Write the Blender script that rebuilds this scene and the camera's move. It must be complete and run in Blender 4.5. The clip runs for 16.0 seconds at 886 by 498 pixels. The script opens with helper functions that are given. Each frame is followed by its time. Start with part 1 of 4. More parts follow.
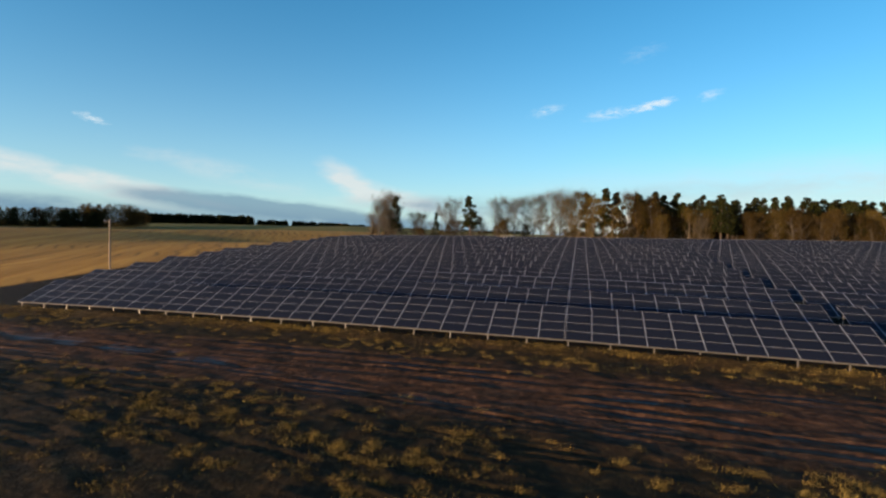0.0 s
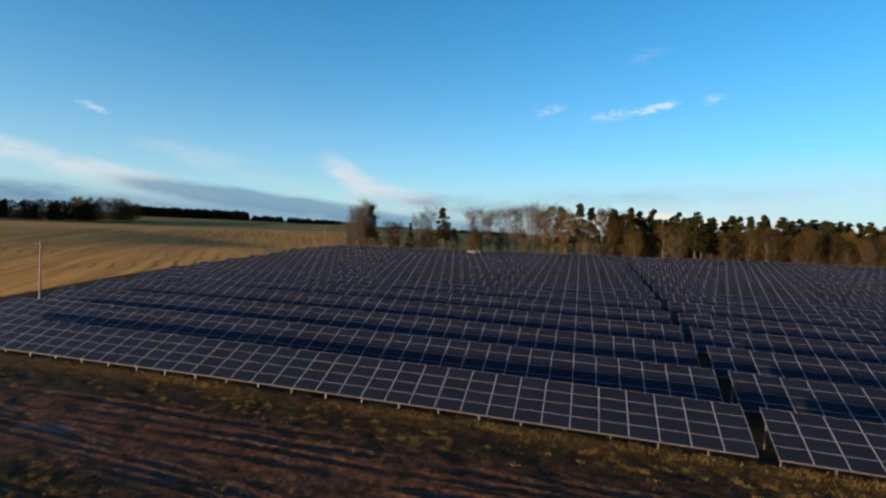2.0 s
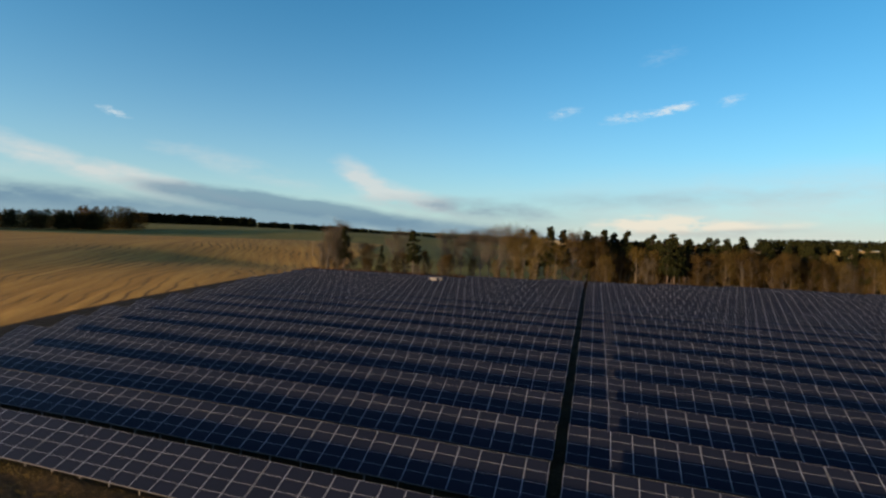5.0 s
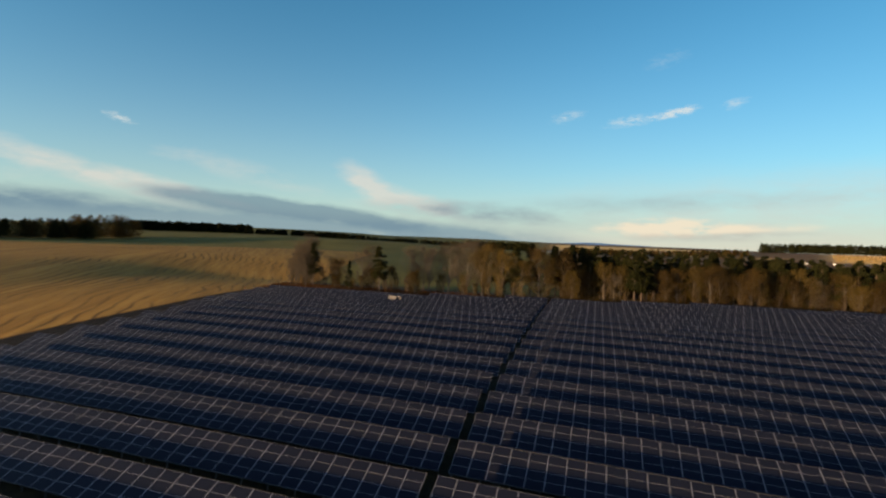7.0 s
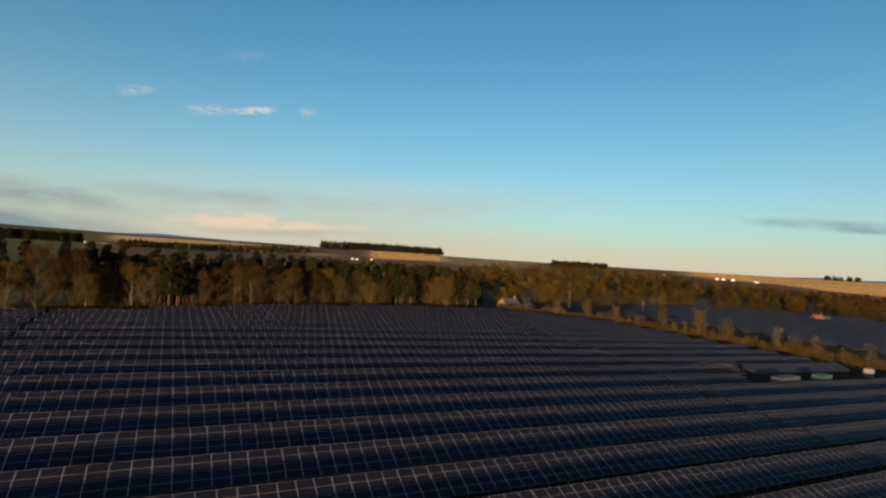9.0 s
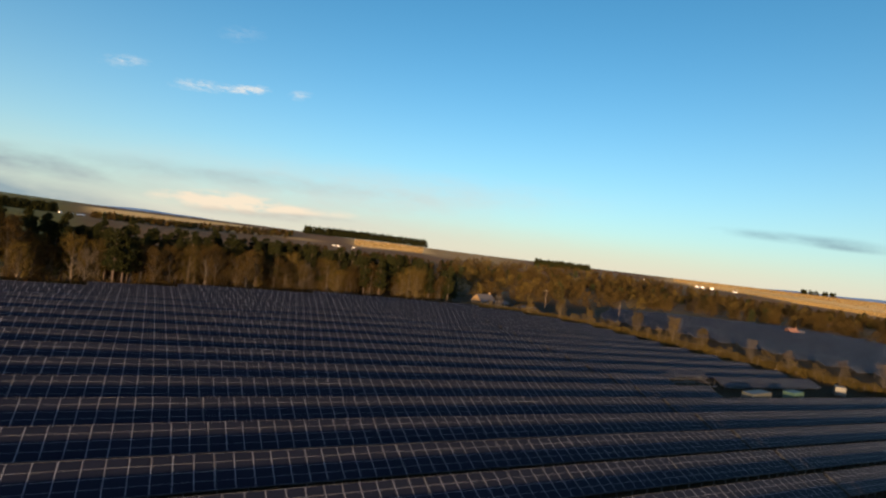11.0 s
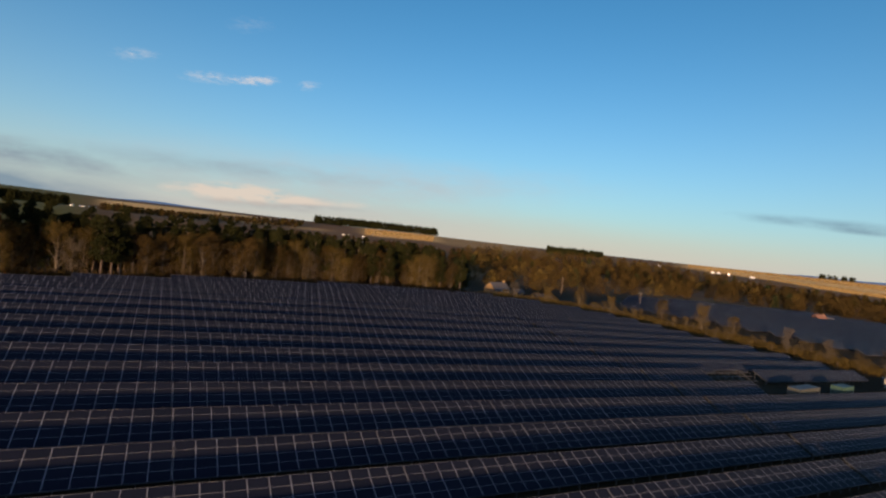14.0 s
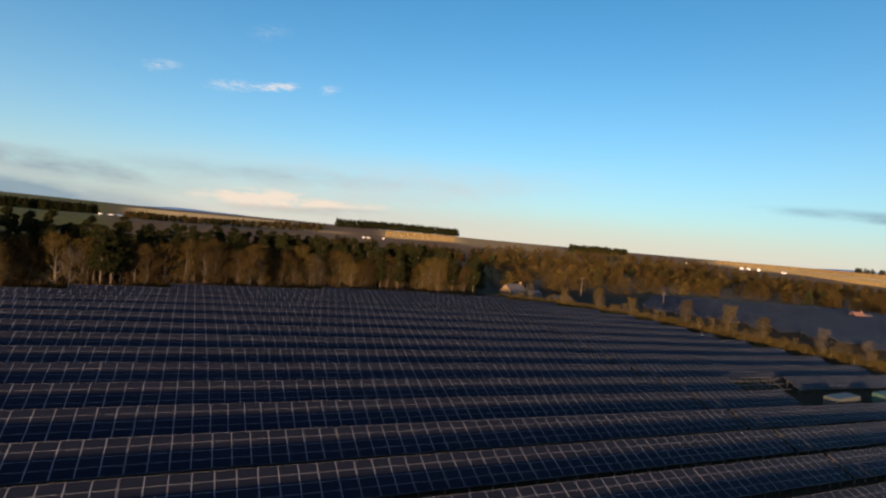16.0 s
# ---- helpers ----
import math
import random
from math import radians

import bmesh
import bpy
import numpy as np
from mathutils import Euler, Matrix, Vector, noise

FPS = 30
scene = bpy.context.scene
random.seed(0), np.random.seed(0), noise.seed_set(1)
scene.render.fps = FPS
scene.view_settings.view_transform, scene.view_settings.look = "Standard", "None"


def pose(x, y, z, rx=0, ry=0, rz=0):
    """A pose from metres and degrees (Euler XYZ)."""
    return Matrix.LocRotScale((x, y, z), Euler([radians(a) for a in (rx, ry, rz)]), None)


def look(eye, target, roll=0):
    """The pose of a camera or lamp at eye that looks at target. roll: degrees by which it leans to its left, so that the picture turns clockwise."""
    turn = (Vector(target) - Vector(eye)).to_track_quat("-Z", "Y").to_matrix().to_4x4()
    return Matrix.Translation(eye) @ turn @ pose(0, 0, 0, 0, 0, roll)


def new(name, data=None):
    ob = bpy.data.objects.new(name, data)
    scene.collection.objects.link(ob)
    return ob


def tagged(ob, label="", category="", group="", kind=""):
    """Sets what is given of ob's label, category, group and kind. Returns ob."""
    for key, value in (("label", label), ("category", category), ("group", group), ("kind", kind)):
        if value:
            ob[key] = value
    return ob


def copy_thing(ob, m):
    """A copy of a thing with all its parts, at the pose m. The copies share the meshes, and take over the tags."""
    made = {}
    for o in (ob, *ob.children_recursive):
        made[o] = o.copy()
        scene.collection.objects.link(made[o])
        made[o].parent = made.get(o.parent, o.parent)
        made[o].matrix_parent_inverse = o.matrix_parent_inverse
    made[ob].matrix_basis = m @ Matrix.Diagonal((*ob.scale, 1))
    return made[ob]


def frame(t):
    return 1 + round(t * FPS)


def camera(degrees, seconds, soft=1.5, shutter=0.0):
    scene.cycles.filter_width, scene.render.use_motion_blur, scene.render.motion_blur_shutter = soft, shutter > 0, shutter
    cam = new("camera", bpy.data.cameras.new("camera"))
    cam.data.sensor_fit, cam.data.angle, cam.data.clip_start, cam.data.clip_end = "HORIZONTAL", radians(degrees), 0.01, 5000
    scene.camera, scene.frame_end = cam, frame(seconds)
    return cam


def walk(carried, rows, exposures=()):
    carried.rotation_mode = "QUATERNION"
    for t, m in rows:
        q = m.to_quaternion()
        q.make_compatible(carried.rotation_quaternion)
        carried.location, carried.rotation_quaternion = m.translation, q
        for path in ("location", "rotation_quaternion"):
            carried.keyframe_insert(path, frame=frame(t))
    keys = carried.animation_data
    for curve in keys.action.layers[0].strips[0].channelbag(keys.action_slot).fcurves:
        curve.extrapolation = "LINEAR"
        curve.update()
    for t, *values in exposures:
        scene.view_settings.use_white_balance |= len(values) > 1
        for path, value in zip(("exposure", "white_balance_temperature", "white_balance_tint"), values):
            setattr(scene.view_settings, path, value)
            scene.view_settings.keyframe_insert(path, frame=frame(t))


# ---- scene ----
cam = camera(81.08, 16.0, soft=2.35)
PATH = [
    (0, pose(-18.937, -37.116, 7.638, 88.817, -0.670, 12.588)),
    (0.5, pose(-17.068, -36.558, 8.613, 88.794, -1.033, 12.434)),
    (1, pose(-15.034, -36.068, 9.792, 88.694, -1.359, 12.433)),
    (1.5, pose(-13.119, -35.388, 10.912, 88.638, -1.761, 12.463)),
    (2, pose(-11.220, -34.600, 12.079, 88.561, -2.095, 12.572)),
    (2.5, pose(-9.192, -33.843, 13.216, 88.533, -2.081, 12.745)),
    (3, pose(-7.185, -33.172, 14.219, 88.634, -2.371, 12.701)),
    (3.5, pose(-5.131, -32.530, 15.374, 88.557, -2.320, 12.971)),
    (4, pose(-3.163, -31.931, 16.529, 88.726, -2.391, 13.096)),
    (4.2, pose(-2.433, -31.773, 17.048, 88.567, -2.413, 13.311)),
    (6.3, pose(8.306, -28.661, 21.203, 89.277, -1.740, 14.744)),
    (6.5, pose(9.316, -28.361, 21.714, 89.144, -1.830, 14.691)),
    (7, pose(11.922, -27.376, 22.679, 89.225, -1.993, 14.477)),
    (7.5, pose(14.526, -26.365, 23.687, 89.155, -2.151, 14.116)),
    (8, pose(16.813, -25.230, 24.633, 89.079, -2.202, 13.817)),
    (8.2, pose(17.845, -24.461, 24.777, 89.175, -2.414, 13.368)),
    (8.3, pose(18.377, -24.067, 24.831, 89.562, -2.651, 6.592)),
    (8.4, pose(18.912, -23.674, 24.870, 89.834, -2.847, 0.094)),
    (8.5, pose(19.447, -23.281, 24.895, 89.965, -2.932, -4.461)),
    (8.6, pose(19.993, -22.885, 24.907, 90.153, -2.991, -12.744)),
    (8.7, pose(20.543, -22.488, 24.909, 90.422, -3.025, -19.584)),
    (8.8, pose(21.096, -22.090, 24.900, 90.698, -3.085, -25.877)),
    (9, pose(22.207, -21.292, 24.845, 90.720, -3.460, -30.032)),
    (9.2, pose(23.100, -20.719, 24.855, 90.625, -3.695, -30.118)),
    (11.3, pose(30.647, -16.393, 24.915, 89.956, -7.367, -32.113)),
    (11.5, pose(30.934, -15.640, 24.755, 89.837, -7.513, -32.491)),
    (12, pose(31.719, -13.841, 24.481, 89.372, -7.315, -32.980)),
    (12.5, pose(32.297, -11.805, 24.262, 89.151, -7.105, -33.023)),
    (13, pose(32.960, -10.114, 23.993, 88.830, -6.519, -32.214)),
    (13.5, pose(33.998, -9.032, 23.865, 88.716, -6.355, -31.381)),
    (14, pose(35.296, -8.288, 23.979, 88.657, -6.126, -30.444)),
    (14.5, pose(36.789, -7.725, 24.284, 88.886, -5.997, -29.831)),
    (15, pose(38.188, -6.708, 24.451, 88.980, -5.973, -29.476)),
    (15.5, pose(39.677, -5.877, 24.763, 88.670, -5.721, -28.960)),
    (16, pose(41.384, -5.309, 24.891, 88.477, -4.963, -27.972)),
]
walk(cam, PATH, [(0, 2.15, 6500, 10), (1, 2.1, 6200, 10), (2.5, 2.05, 6000, 10), (3.5, 2.12, 6150, 10), (4, 2.0, 6300, 10), (7, 1.95, 7200, 11), (8, 2.17, 7700, 12), (8.5, 2.28, 7900, 13), (8.7, 1.95, 8100, 14), (9, 1.72, 7900, 16), (11.5, 2.12, 7400, 16), (12, 2.15, 7500, 16), (12.5, 1.67, 7200, 18), (13.5, 1.67, 6900, 19), (14.5, 1.65, 6750, 22), (15, 1.6, 6700, 22), (15.5, 1.63, 6700, 22), (16, 1.96, 7000, 20)])

# ---- world, sun ----
SUN_AZ, SUN_EL = 221.6, 3.0          # degrees; azimuth clockwise from +Y
world = bpy.data.worlds.new("sky")
scene.world = world
world.use_nodes = True
wn, wl = world.node_tree.nodes, world.node_tree.links
wn.clear()


def wmath(op, a, b=None, c=None, clamp=False):
    n = wn.new("ShaderNodeMath")
    n.operation, n.use_clamp = op, clamp
    for i, v in enumerate((a, b, c)):
        if v is None:
            continue
        if isinstance(v, (int, float)):
            n.inputs[i].default_value = v
        else:
            wl.new(v, n.inputs[i])
    return n.outputs[0]


sky = wn.new("ShaderNodeTexSky")
sky.sky_type, sky.sun_disc = "NISHITA", False
sky.sun_elevation, sky.sun_rotation = radians(SUN_EL + 12.0), radians(SUN_AZ)
sky.altitude, sky.air_density, sky.dust_density, sky.ozone_density = 50, 1.0, 0.1, 3.0
coord = wn.new("ShaderNodeTexCoord")
sep = wn.new("ShaderNodeSeparateXYZ")
wl.new(coord.outputs["Generated"], sep.inputs[0])
DEG = 57.29578
az = wmath("MULTIPLY", wmath("ARCTAN2", sep.outputs[0], sep.outputs[1]), DEG)
el = wmath("MULTIPLY", wmath("ARCSINE", sep.outputs[2]), DEG)
comb = wn.new("ShaderNodeCombineXYZ")
wl.new(wmath("MULTIPLY", az, 0.45), comb.inputs[0])
wl.new(wmath("MULTIPLY", el, 1.5), comb.inputs[1])


def wnoise(scale, detail, rough, seed):
    n = wn.new("ShaderNodeTexNoise")
    n.noise_dimensions = "4D"
    wl.new(comb.outputs[0], n.inputs["Vector"])
    n.inputs["W"].default_value = seed
    n.inputs["Scale"].default_value, n.inputs["Detail"].default_value, n.inputs["Roughness"].default_value = scale, detail, rough
    return n.outputs[0]


n_fine, n_big, n_mid = wnoise(2.4, 6, 0.68, 3.0), wnoise(0.42, 7, 0.62, 8.0), wnoise(0.8, 6, 0.6, 5.0)


def blob(a0, e0, sa, se, tilt, gain, cut, noise_out, amp=4.6):
    """A soft cloud at azimuth a0, elevation e0 (degrees), of half sizes sa, se, leaning by tilt."""
    da, de = wmath("SUBTRACT", az, a0), wmath("SUBTRACT", el, e0)
    c, s = math.cos(radians(tilt)), math.sin(radians(tilt))
    u = wmath("DIVIDE", wmath("ADD", wmath("MULTIPLY", da, c), wmath("MULTIPLY", de, s)), sa)
    v = wmath("DIVIDE", wmath("SUBTRACT", wmath("MULTIPLY", de, c), wmath("MULTIPLY", da, s)), se)
    r2 = wmath("ADD", wmath("MULTIPLY", u, u), wmath("MULTIPLY", v, v))
    g = wmath("EXPONENT", wmath("MULTIPLY", r2, -1.0))
    m = wmath("MULTIPLY", wmath("SUBTRACT", noise_out, 0.5), amp)
    return wmath("MULTIPLY", wmath("SUBTRACT", wmath("MULTIPLY", g, wmath("ADD", m, 0.75)), cut), gain, clamp=True)


def wmix(fac, a, b):
    n = wn.new("ShaderNodeMix")
    n.data_type = "RGBA"
    for sock, v in ((n.inputs["Factor"], fac), (n.inputs["A"], a), (n.inputs["B"], b)):
        if isinstance(v, (tuple, int, float)):
            sock.default_value = v
        else:
            wl.new(v, sock)
    return n.outputs["Result"]


def wsum(items):
    out = items[0]
    for i in items[1:]:
        out = wmath("ADD", out, i, clamp=True)
    return out


tint = wn.new("ShaderNodeMix")
tint.data_type, tint.blend_type = "RGBA", "MULTIPLY"
tint.inputs["Factor"].default_value = 1.0
wl.new(sky.outputs[0], tint.inputs["A"])
# deep blue away from the sun, paler and warmer towards it
SUN_X, SUN_Y = math.sin(radians(SUN_AZ)), math.cos(radians(SUN_AZ))
sunward = wmath("ADD", wmath("MULTIPLY", sep.outputs[0], SUN_X), wmath("MULTIPLY", sep.outputs[1], SUN_Y))
sunward = wmath("MULTIPLY", wmath("SUBTRACT", sunward, 0.2), 1.5, clamp=True)
high = wmath("MULTIPLY", wmath("SUBTRACT", el, 32.0), 0.03, clamp=True)
front = wmix(high, (0.17, 0.73, 0.85, 1), (0.36, 0.54, 0.92, 1))
wl.new(wmix(sunward, front, (4.0, 3.5, 3.3, 1)), tint.inputs["B"])
col = tint.outputs["Result"]
# pale haze along the horizon
haze = wmath("EXPONENT", wmath("MULTIPLY", wmath("ABSOLUTE", el), -0.13))
col = wmix(wmath("MULTIPLY", haze, 0.95), col, (3.5, 3.5, 3.25, 1))
# low grey-blue bank, cream tops over it, the warm evening cloud, small high puffs
bank = wsum([blob(-36, 1.0, 22, 2.0, -2, 2.0, 0.08, n_big, 0.8), blob(-12, 0.9, 12, 1.1, -3, 1.6, 0.08, n_big, 1.2), blob(-62, 1.6, 14, 1.6, 0, 1.6, 0.08, n_big, 1.2)])
grey = wsum([blob(-35, 3.2, 9.0, 0.95, -5, 3.0, 0.12, n_big, 1.8), blob(-24, 2.2, 10, 0.9, -8, 2.4, 0.12, n_big, 2.0),
             blob(-55, 2.7, 12, 1.0, -3, 1.8, 0.12, n_big, 2.6), blob(67, 4.7, 8, 0.5, -3, 0.8, 0.14, n_big, 2.6), blob(69, 4.2, 4, 0.25, -3, 0.5, 0.14, n_big, 2.6),
             blob(6, 4.6, 17, 0.9, 2, 0.4, 0.1, n_big, 2.4), blob(-12, 3.4, 9, 1.1, -2, 0.9, 0.12, n_big, 2.4), blob(-5, 2.4, 9, 1.3, 0, 0.4, 0.1, n_big, 1.4)])
cream = wsum([blob(-50, 5.5, 11, 1.1, -14, 1.2, 0.15, n_big, 3.0), blob(-41, 4.3, 7, 0.6, -14, 0.9, 0.15, n_big, 3.0), blob(-36, 6.6, 9, 1.2, -12, 0.45, 0.2, n_big),
              blob(-23, 6.0, 3.4, 1.3, -34, 1.0, 0.12, n_big, 4.2), blob(-18.5, 4.5, 5.5, 1.1, -14, 1.3, 0.15, n_big, 3.0), blob(-14, 3.4, 11, 1.4, -4, 0.5, 0.2, n_big), blob(-68, 6.5, 14, 2.0, -6, 0.8, 0.2, n_big)])
warm = wsum([blob(8.5, 2.15, 5.6, 0.95, 1, 2.4, 0.14, n_mid, 3.8), blob(15, 2.2, 6.0, 0.45, 2, 1.2, 0.12, n_mid, 3.8)])
glow = wsum([blob(48, 0, 42, 2.4, 0, 0.9, 0.05, n_big, 0.4)])
white = wsum([blob(5.0, 13.0, 2.6, 0.55, 7, 0.7, 0.2, n_fine), blob(9.2, 13.6, 1.9, 0.42, 10, 1.6, 0.15, n_fine),
              blob(14.5, 14.1, 1.2, 0.5, 14, 0.6, 0.2, n_fine), blob(-1.5, 13.6, 1.9, 0.6, 9, 0.5, 0.2, n_fine),
              blob(-46.8, 10.5, 1.3, 0.36, -14, 1.2, 0.2, n_fine), blob(8.2, 18.6, 2.2, 0.7, 12, 0.16, 0.2, n_fine)])
veil = wsum([blob(14, 3.6, 22, 3.4, 1, 0.9, 0.06, n_big, 1.4), blob(30, 6.0, 16, 2.0, 3, 0.5, 0.1, n_big, 2.2), blob(22, 1.2, 26, 1.9, 0, 0.7, 0.06, n_big, 0.9)])
col = wmix(wmath("MULTIPLY", veil, 0.62), col, (3.15, 3.2, 3.15, 1))
col = wmix(wmath("MULTIPLY", glow, 0.68), col, (3.75, 3.78, 2.85, 1))
col = wmix(wmath("MULTIPLY", bank, 0.85), col, (1.05, 1.75, 2.25, 1))
col = wmix(wmath("MULTIPLY", cream, 0.72), col, (3.7, 3.7, 3.55, 1))
col = wmix(wmath("MULTIPLY", grey, 0.75), col, (0.82, 1.42, 1.95, 1))
under = wsum([blob(10.5, 1.25, 6.5, 0.42, 1, 1.5, 0.12, n_mid, 3.2), blob(17, 1.75, 4.5, 0.28, 2, 1.0, 0.12, n_mid, 3.6)])
col = wmix(wmath("MULTIPLY", warm, 0.85), col, (4.5, 4.1, 3.35, 1))
col = wmix(wmath("MULTIPLY", under, 0.5), col, (2.3, 2.45, 2.4, 1))
col = wmix(wmath("MULTIPLY", white, 0.8), col, (3.8, 4.15, 4.3, 1))
bg = wn.new("ShaderNodeBackground")
wl.new(col, bg.inputs["Color"])
bg.inputs["Strength"].default_value = 0.05
wout = wn.new("ShaderNodeOutputWorld")
wl.new(bg.outputs[0], wout.inputs[0])

sun = new("sun", bpy.data.lights.new("sun", "SUN"))
sun.data.energy, sun.data.angle, sun.data.color = 5.0, radians(2.0), (1.0, 0.67, 0.38)
sun.matrix_world = look((0, 0, 0), (-math.sin(radians(SUN_AZ)), -math.cos(radians(SUN_AZ)), -math.tan(radians(SUN_EL))))


# ---- materials ----
class Shader:
    """A small wrapper to wire node materials."""

    def __init__(self, name):
        self.mat = bpy.data.materials.new(name)
        self.mat.use_nodes = True
        self.n, self.l = self.mat.node_tree.nodes, self.mat.node_tree.links
        self.bsdf = self.n["Principled BSDF"]
        self.geo = self.n.new("ShaderNodeNewGeometry")
        self.pos = self.geo.outputs["Position"]

    def put(self, sock, v):
        if isinstance(v, (int, float, tuple)):
            sock.default_value = v
        else:
            self.l.new(v, sock)

    def set(self, **kw):
        for k, v in kw.items():
            self.put(self.bsdf.inputs[{"color": "Base Color", "rough": "Roughness", "metal": "Metallic", "spec": "Specular IOR Level",
                                       "normal": "Normal", "coat": "Coat Weight", "coat_rough": "Coat Roughness"}[k]], v)
        return self

    def noise(self, scale, detail=4, rough=0.6, vec=None):
        n = self.n.new("ShaderNodeTexNoise")
        self.l.new(vec or self.pos, n.inputs["Vector"])
        n.inputs["Scale"].default_value, n.inputs["Detail"].default_value, n.inputs["Roughness"].default_value = scale, detail, rough
        return n.outputs[0]

    def stretch(self, sx, sy, sz=1, rot=0):
        """Position turned by rot degrees, then scaled."""
        a, b = self.n.new("ShaderNodeMapping"), self.n.new("ShaderNodeMapping")
        self.l.new(self.pos, a.inputs["Vector"])
        self.l.new(a.outputs[0], b.inputs["Vector"])
        a.inputs["Rotation"].default_value = (0, 0, radians(rot))
        b.inputs["Scale"].default_value = (sx, sy, sz)
        return b.outputs[0]

    def ramp(self, fac, stops):
        n = self.n.new("ShaderNodeValToRGB")
        self.l.new(fac, n.inputs[0])
        e = n.color_ramp.elements
        while len(e) < len(stops):
            e.new(0.5)
        for el_, (p, c) in zip(e, stops):
            el_.position = p
            el_.color = (*c, 1) if len(c) == 3 else c
        return n.outputs[0]

    def mix(self, fac, a, b, blend="MIX"):
        n = self.n.new("ShaderNodeMix")
        n.data_type, n.blend_type = "RGBA", blend
        for sock, v in ((n.inputs["Factor"], fac), (n.inputs["A"], a), (n.inputs["B"], b)):
            self.put(sock, (*v, 1) if isinstance(v, tuple) and len(v) == 3 else v)
        return n.outputs["Result"]

    def math(self, op, a, b=0.0, clamp=False):
        n = self.n.new("ShaderNodeMath")
        n.operation, n.use_clamp = op, clamp
        self.put(n.inputs[0], a)
        self.put(n.inputs[1], b)
        return n.outputs[0]

    def bump(self, height, strength, distance):
        n = self.n.new("ShaderNodeBump")
        n.inputs["Strength"].default_value, n.inputs["Distance"].default_value = strength, distance
        self.l.new(height, n.inputs["Height"])
        return n.outputs[0]

    def random(self):
        return self.n.new("ShaderNodeObjectInfo").outputs["Random"]

    def island(self):
        return self.geo.outputs["Random Per Island"]

    def attr(self, name):
        n = self.n.new("ShaderNodeAttribute")
        n.attribute_name = name
        return n.outputs["Fac"]


def simple(name, c1, c2, scale, rough=0.8, metal=0.0, bump=0.0, spec=0.5):
    s = Shader(name)
    f = s.noise(scale, 5, 0.65)
    s.set(color=s.ramp(f, [(0.3, c1), (0.7, c2)]), rough=rough, metal=metal, spec=spec)
    if bump:
        s.set(normal=s.bump(f, 0.6, bump))
    return s.mat


def foliage(name, stops, rough=0.85):
    """Twigs, needles, grass: colour varies from piece to piece and from plant to plant."""
    s = Shader(name)
    a = s.math("ADD", s.math("MULTIPLY", s.island(), 0.55), s.math("MULTIPLY", s.random(), 0.45))
    s.set(color=s.ramp(a, stops), rough=rough, spec=0.03)
    return s.mat


# solar glass: near-black cells under dusty glass
s = Shader("solar_glass")
dust = s.noise(0.35, 5, 0.7)
tone = s.ramp(s.random(), [(0.0, (0.0040, 0.0053, 0.0098)), (1.0, (0.0054, 0.0067, 0.0120))])
s.set(color=s.mix(s.math("MULTIPLY", dust, 0.5), tone, (0.0056, 0.0068, 0.0098)), rough=0.55, spec=0.035)
M_GLASS = s.mat
M_ALU = simple("anodised_aluminium", (0.138, 0.148, 0.160), (0.185, 0.197, 0.212), 3.0, 0.45, 0.2)
M_STEEL = simple("galvanised_steel", (0.036, 0.036, 0.036), (0.066, 0.064, 0.062), 6.0, 0.5, 0.4)
M_BACK = simple("panel_backsheet", (0.55, 0.55, 0.55), (0.65, 0.65, 0.64), 2.0, 0.6)
M_BARK = simple("bark_brown", (0.020, 0.016, 0.011), (0.040, 0.032, 0.023), 4.0, 0.95, 0, 0.03)
M_BIRCH = simple("bark_birch", (0.034, 0.026, 0.016), (0.070, 0.054, 0.034), 3.0, 0.9, 0, 0.02)
M_PINEBARK = simple("bark_pine", (0.022, 0.015, 0.010), (0.046, 0.030, 0.019), 4.0, 0.95, 0, 0.03)
M_TWIG_BROWN = foliage("twigs_brown", [(0.1, (0.0082, 0.0055, 0.0017)), (0.9, (0.0285, 0.0186, 0.0054))])
M_TWIG_OCHRE = foliage("twigs_ochre", [(0.1, (0.0155, 0.0110, 0.0030)), (0.9, (0.047, 0.0330, 0.0084))])
M_TWIG_GREY = foliage("twigs_grey", [(0.1, (0.019, 0.0160, 0.0115)), (0.9, (0.048, 0.0395, 0.0285))])
M_NEEDLE = foliage("pine_needles", [(0.1, (0.0044, 0.0056, 0.0016)), (0.9, (0.0125, 0.0135, 0.0042))])
M_NEEDLE_DARK = foliage("spruce_needles", [(0.1, (0.005, 0.0070, 0.0028)), (0.9, (0.013, 0.0165, 0.0062))])
M_BRACKEN = foliage("dead_bracken", [(0.1, (0.022, 0.0095, 0.0035)), (0.9, (0.056, 0.026, 0.009))])
M_STRAW = foliage("dead_grass", [(0.1, (0.032, 0.022, 0.006)), (0.5, (0.082, 0.058, 0.0155)), (0.95, (0.165, 0.118, 0.036))])
M_GRASS = foliage("green_grass", [(0.1, (0.012, 0.0122, 0.0026)), (0.9, (0.031, 0.029, 0.0065))])
M_WHITE = simple("white_paint", (0.38, 0.38, 0.36), (0.50, 0.49, 0.47), 1.5, 0.5)
M_GREENPAINT = simple("green_paint", (0.008, 0.026, 0.018), (0.013, 0.036, 0.026), 1.5, 0.6)
M_DULL = simple("dull_grey_green_paint", (0.015, 0.018, 0.015), (0.024, 0.026, 0.022), 1.5, 0.6)
M_ROOF = simple("slate_roof", (0.018, 0.017, 0.017), (0.036, 0.033, 0.031), 2.5, 0.7)
M_REDROOF = simple("red_tile_roof", (0.06, 0.026, 0.016), (0.10, 0.044, 0.025), 2.0, 0.8)
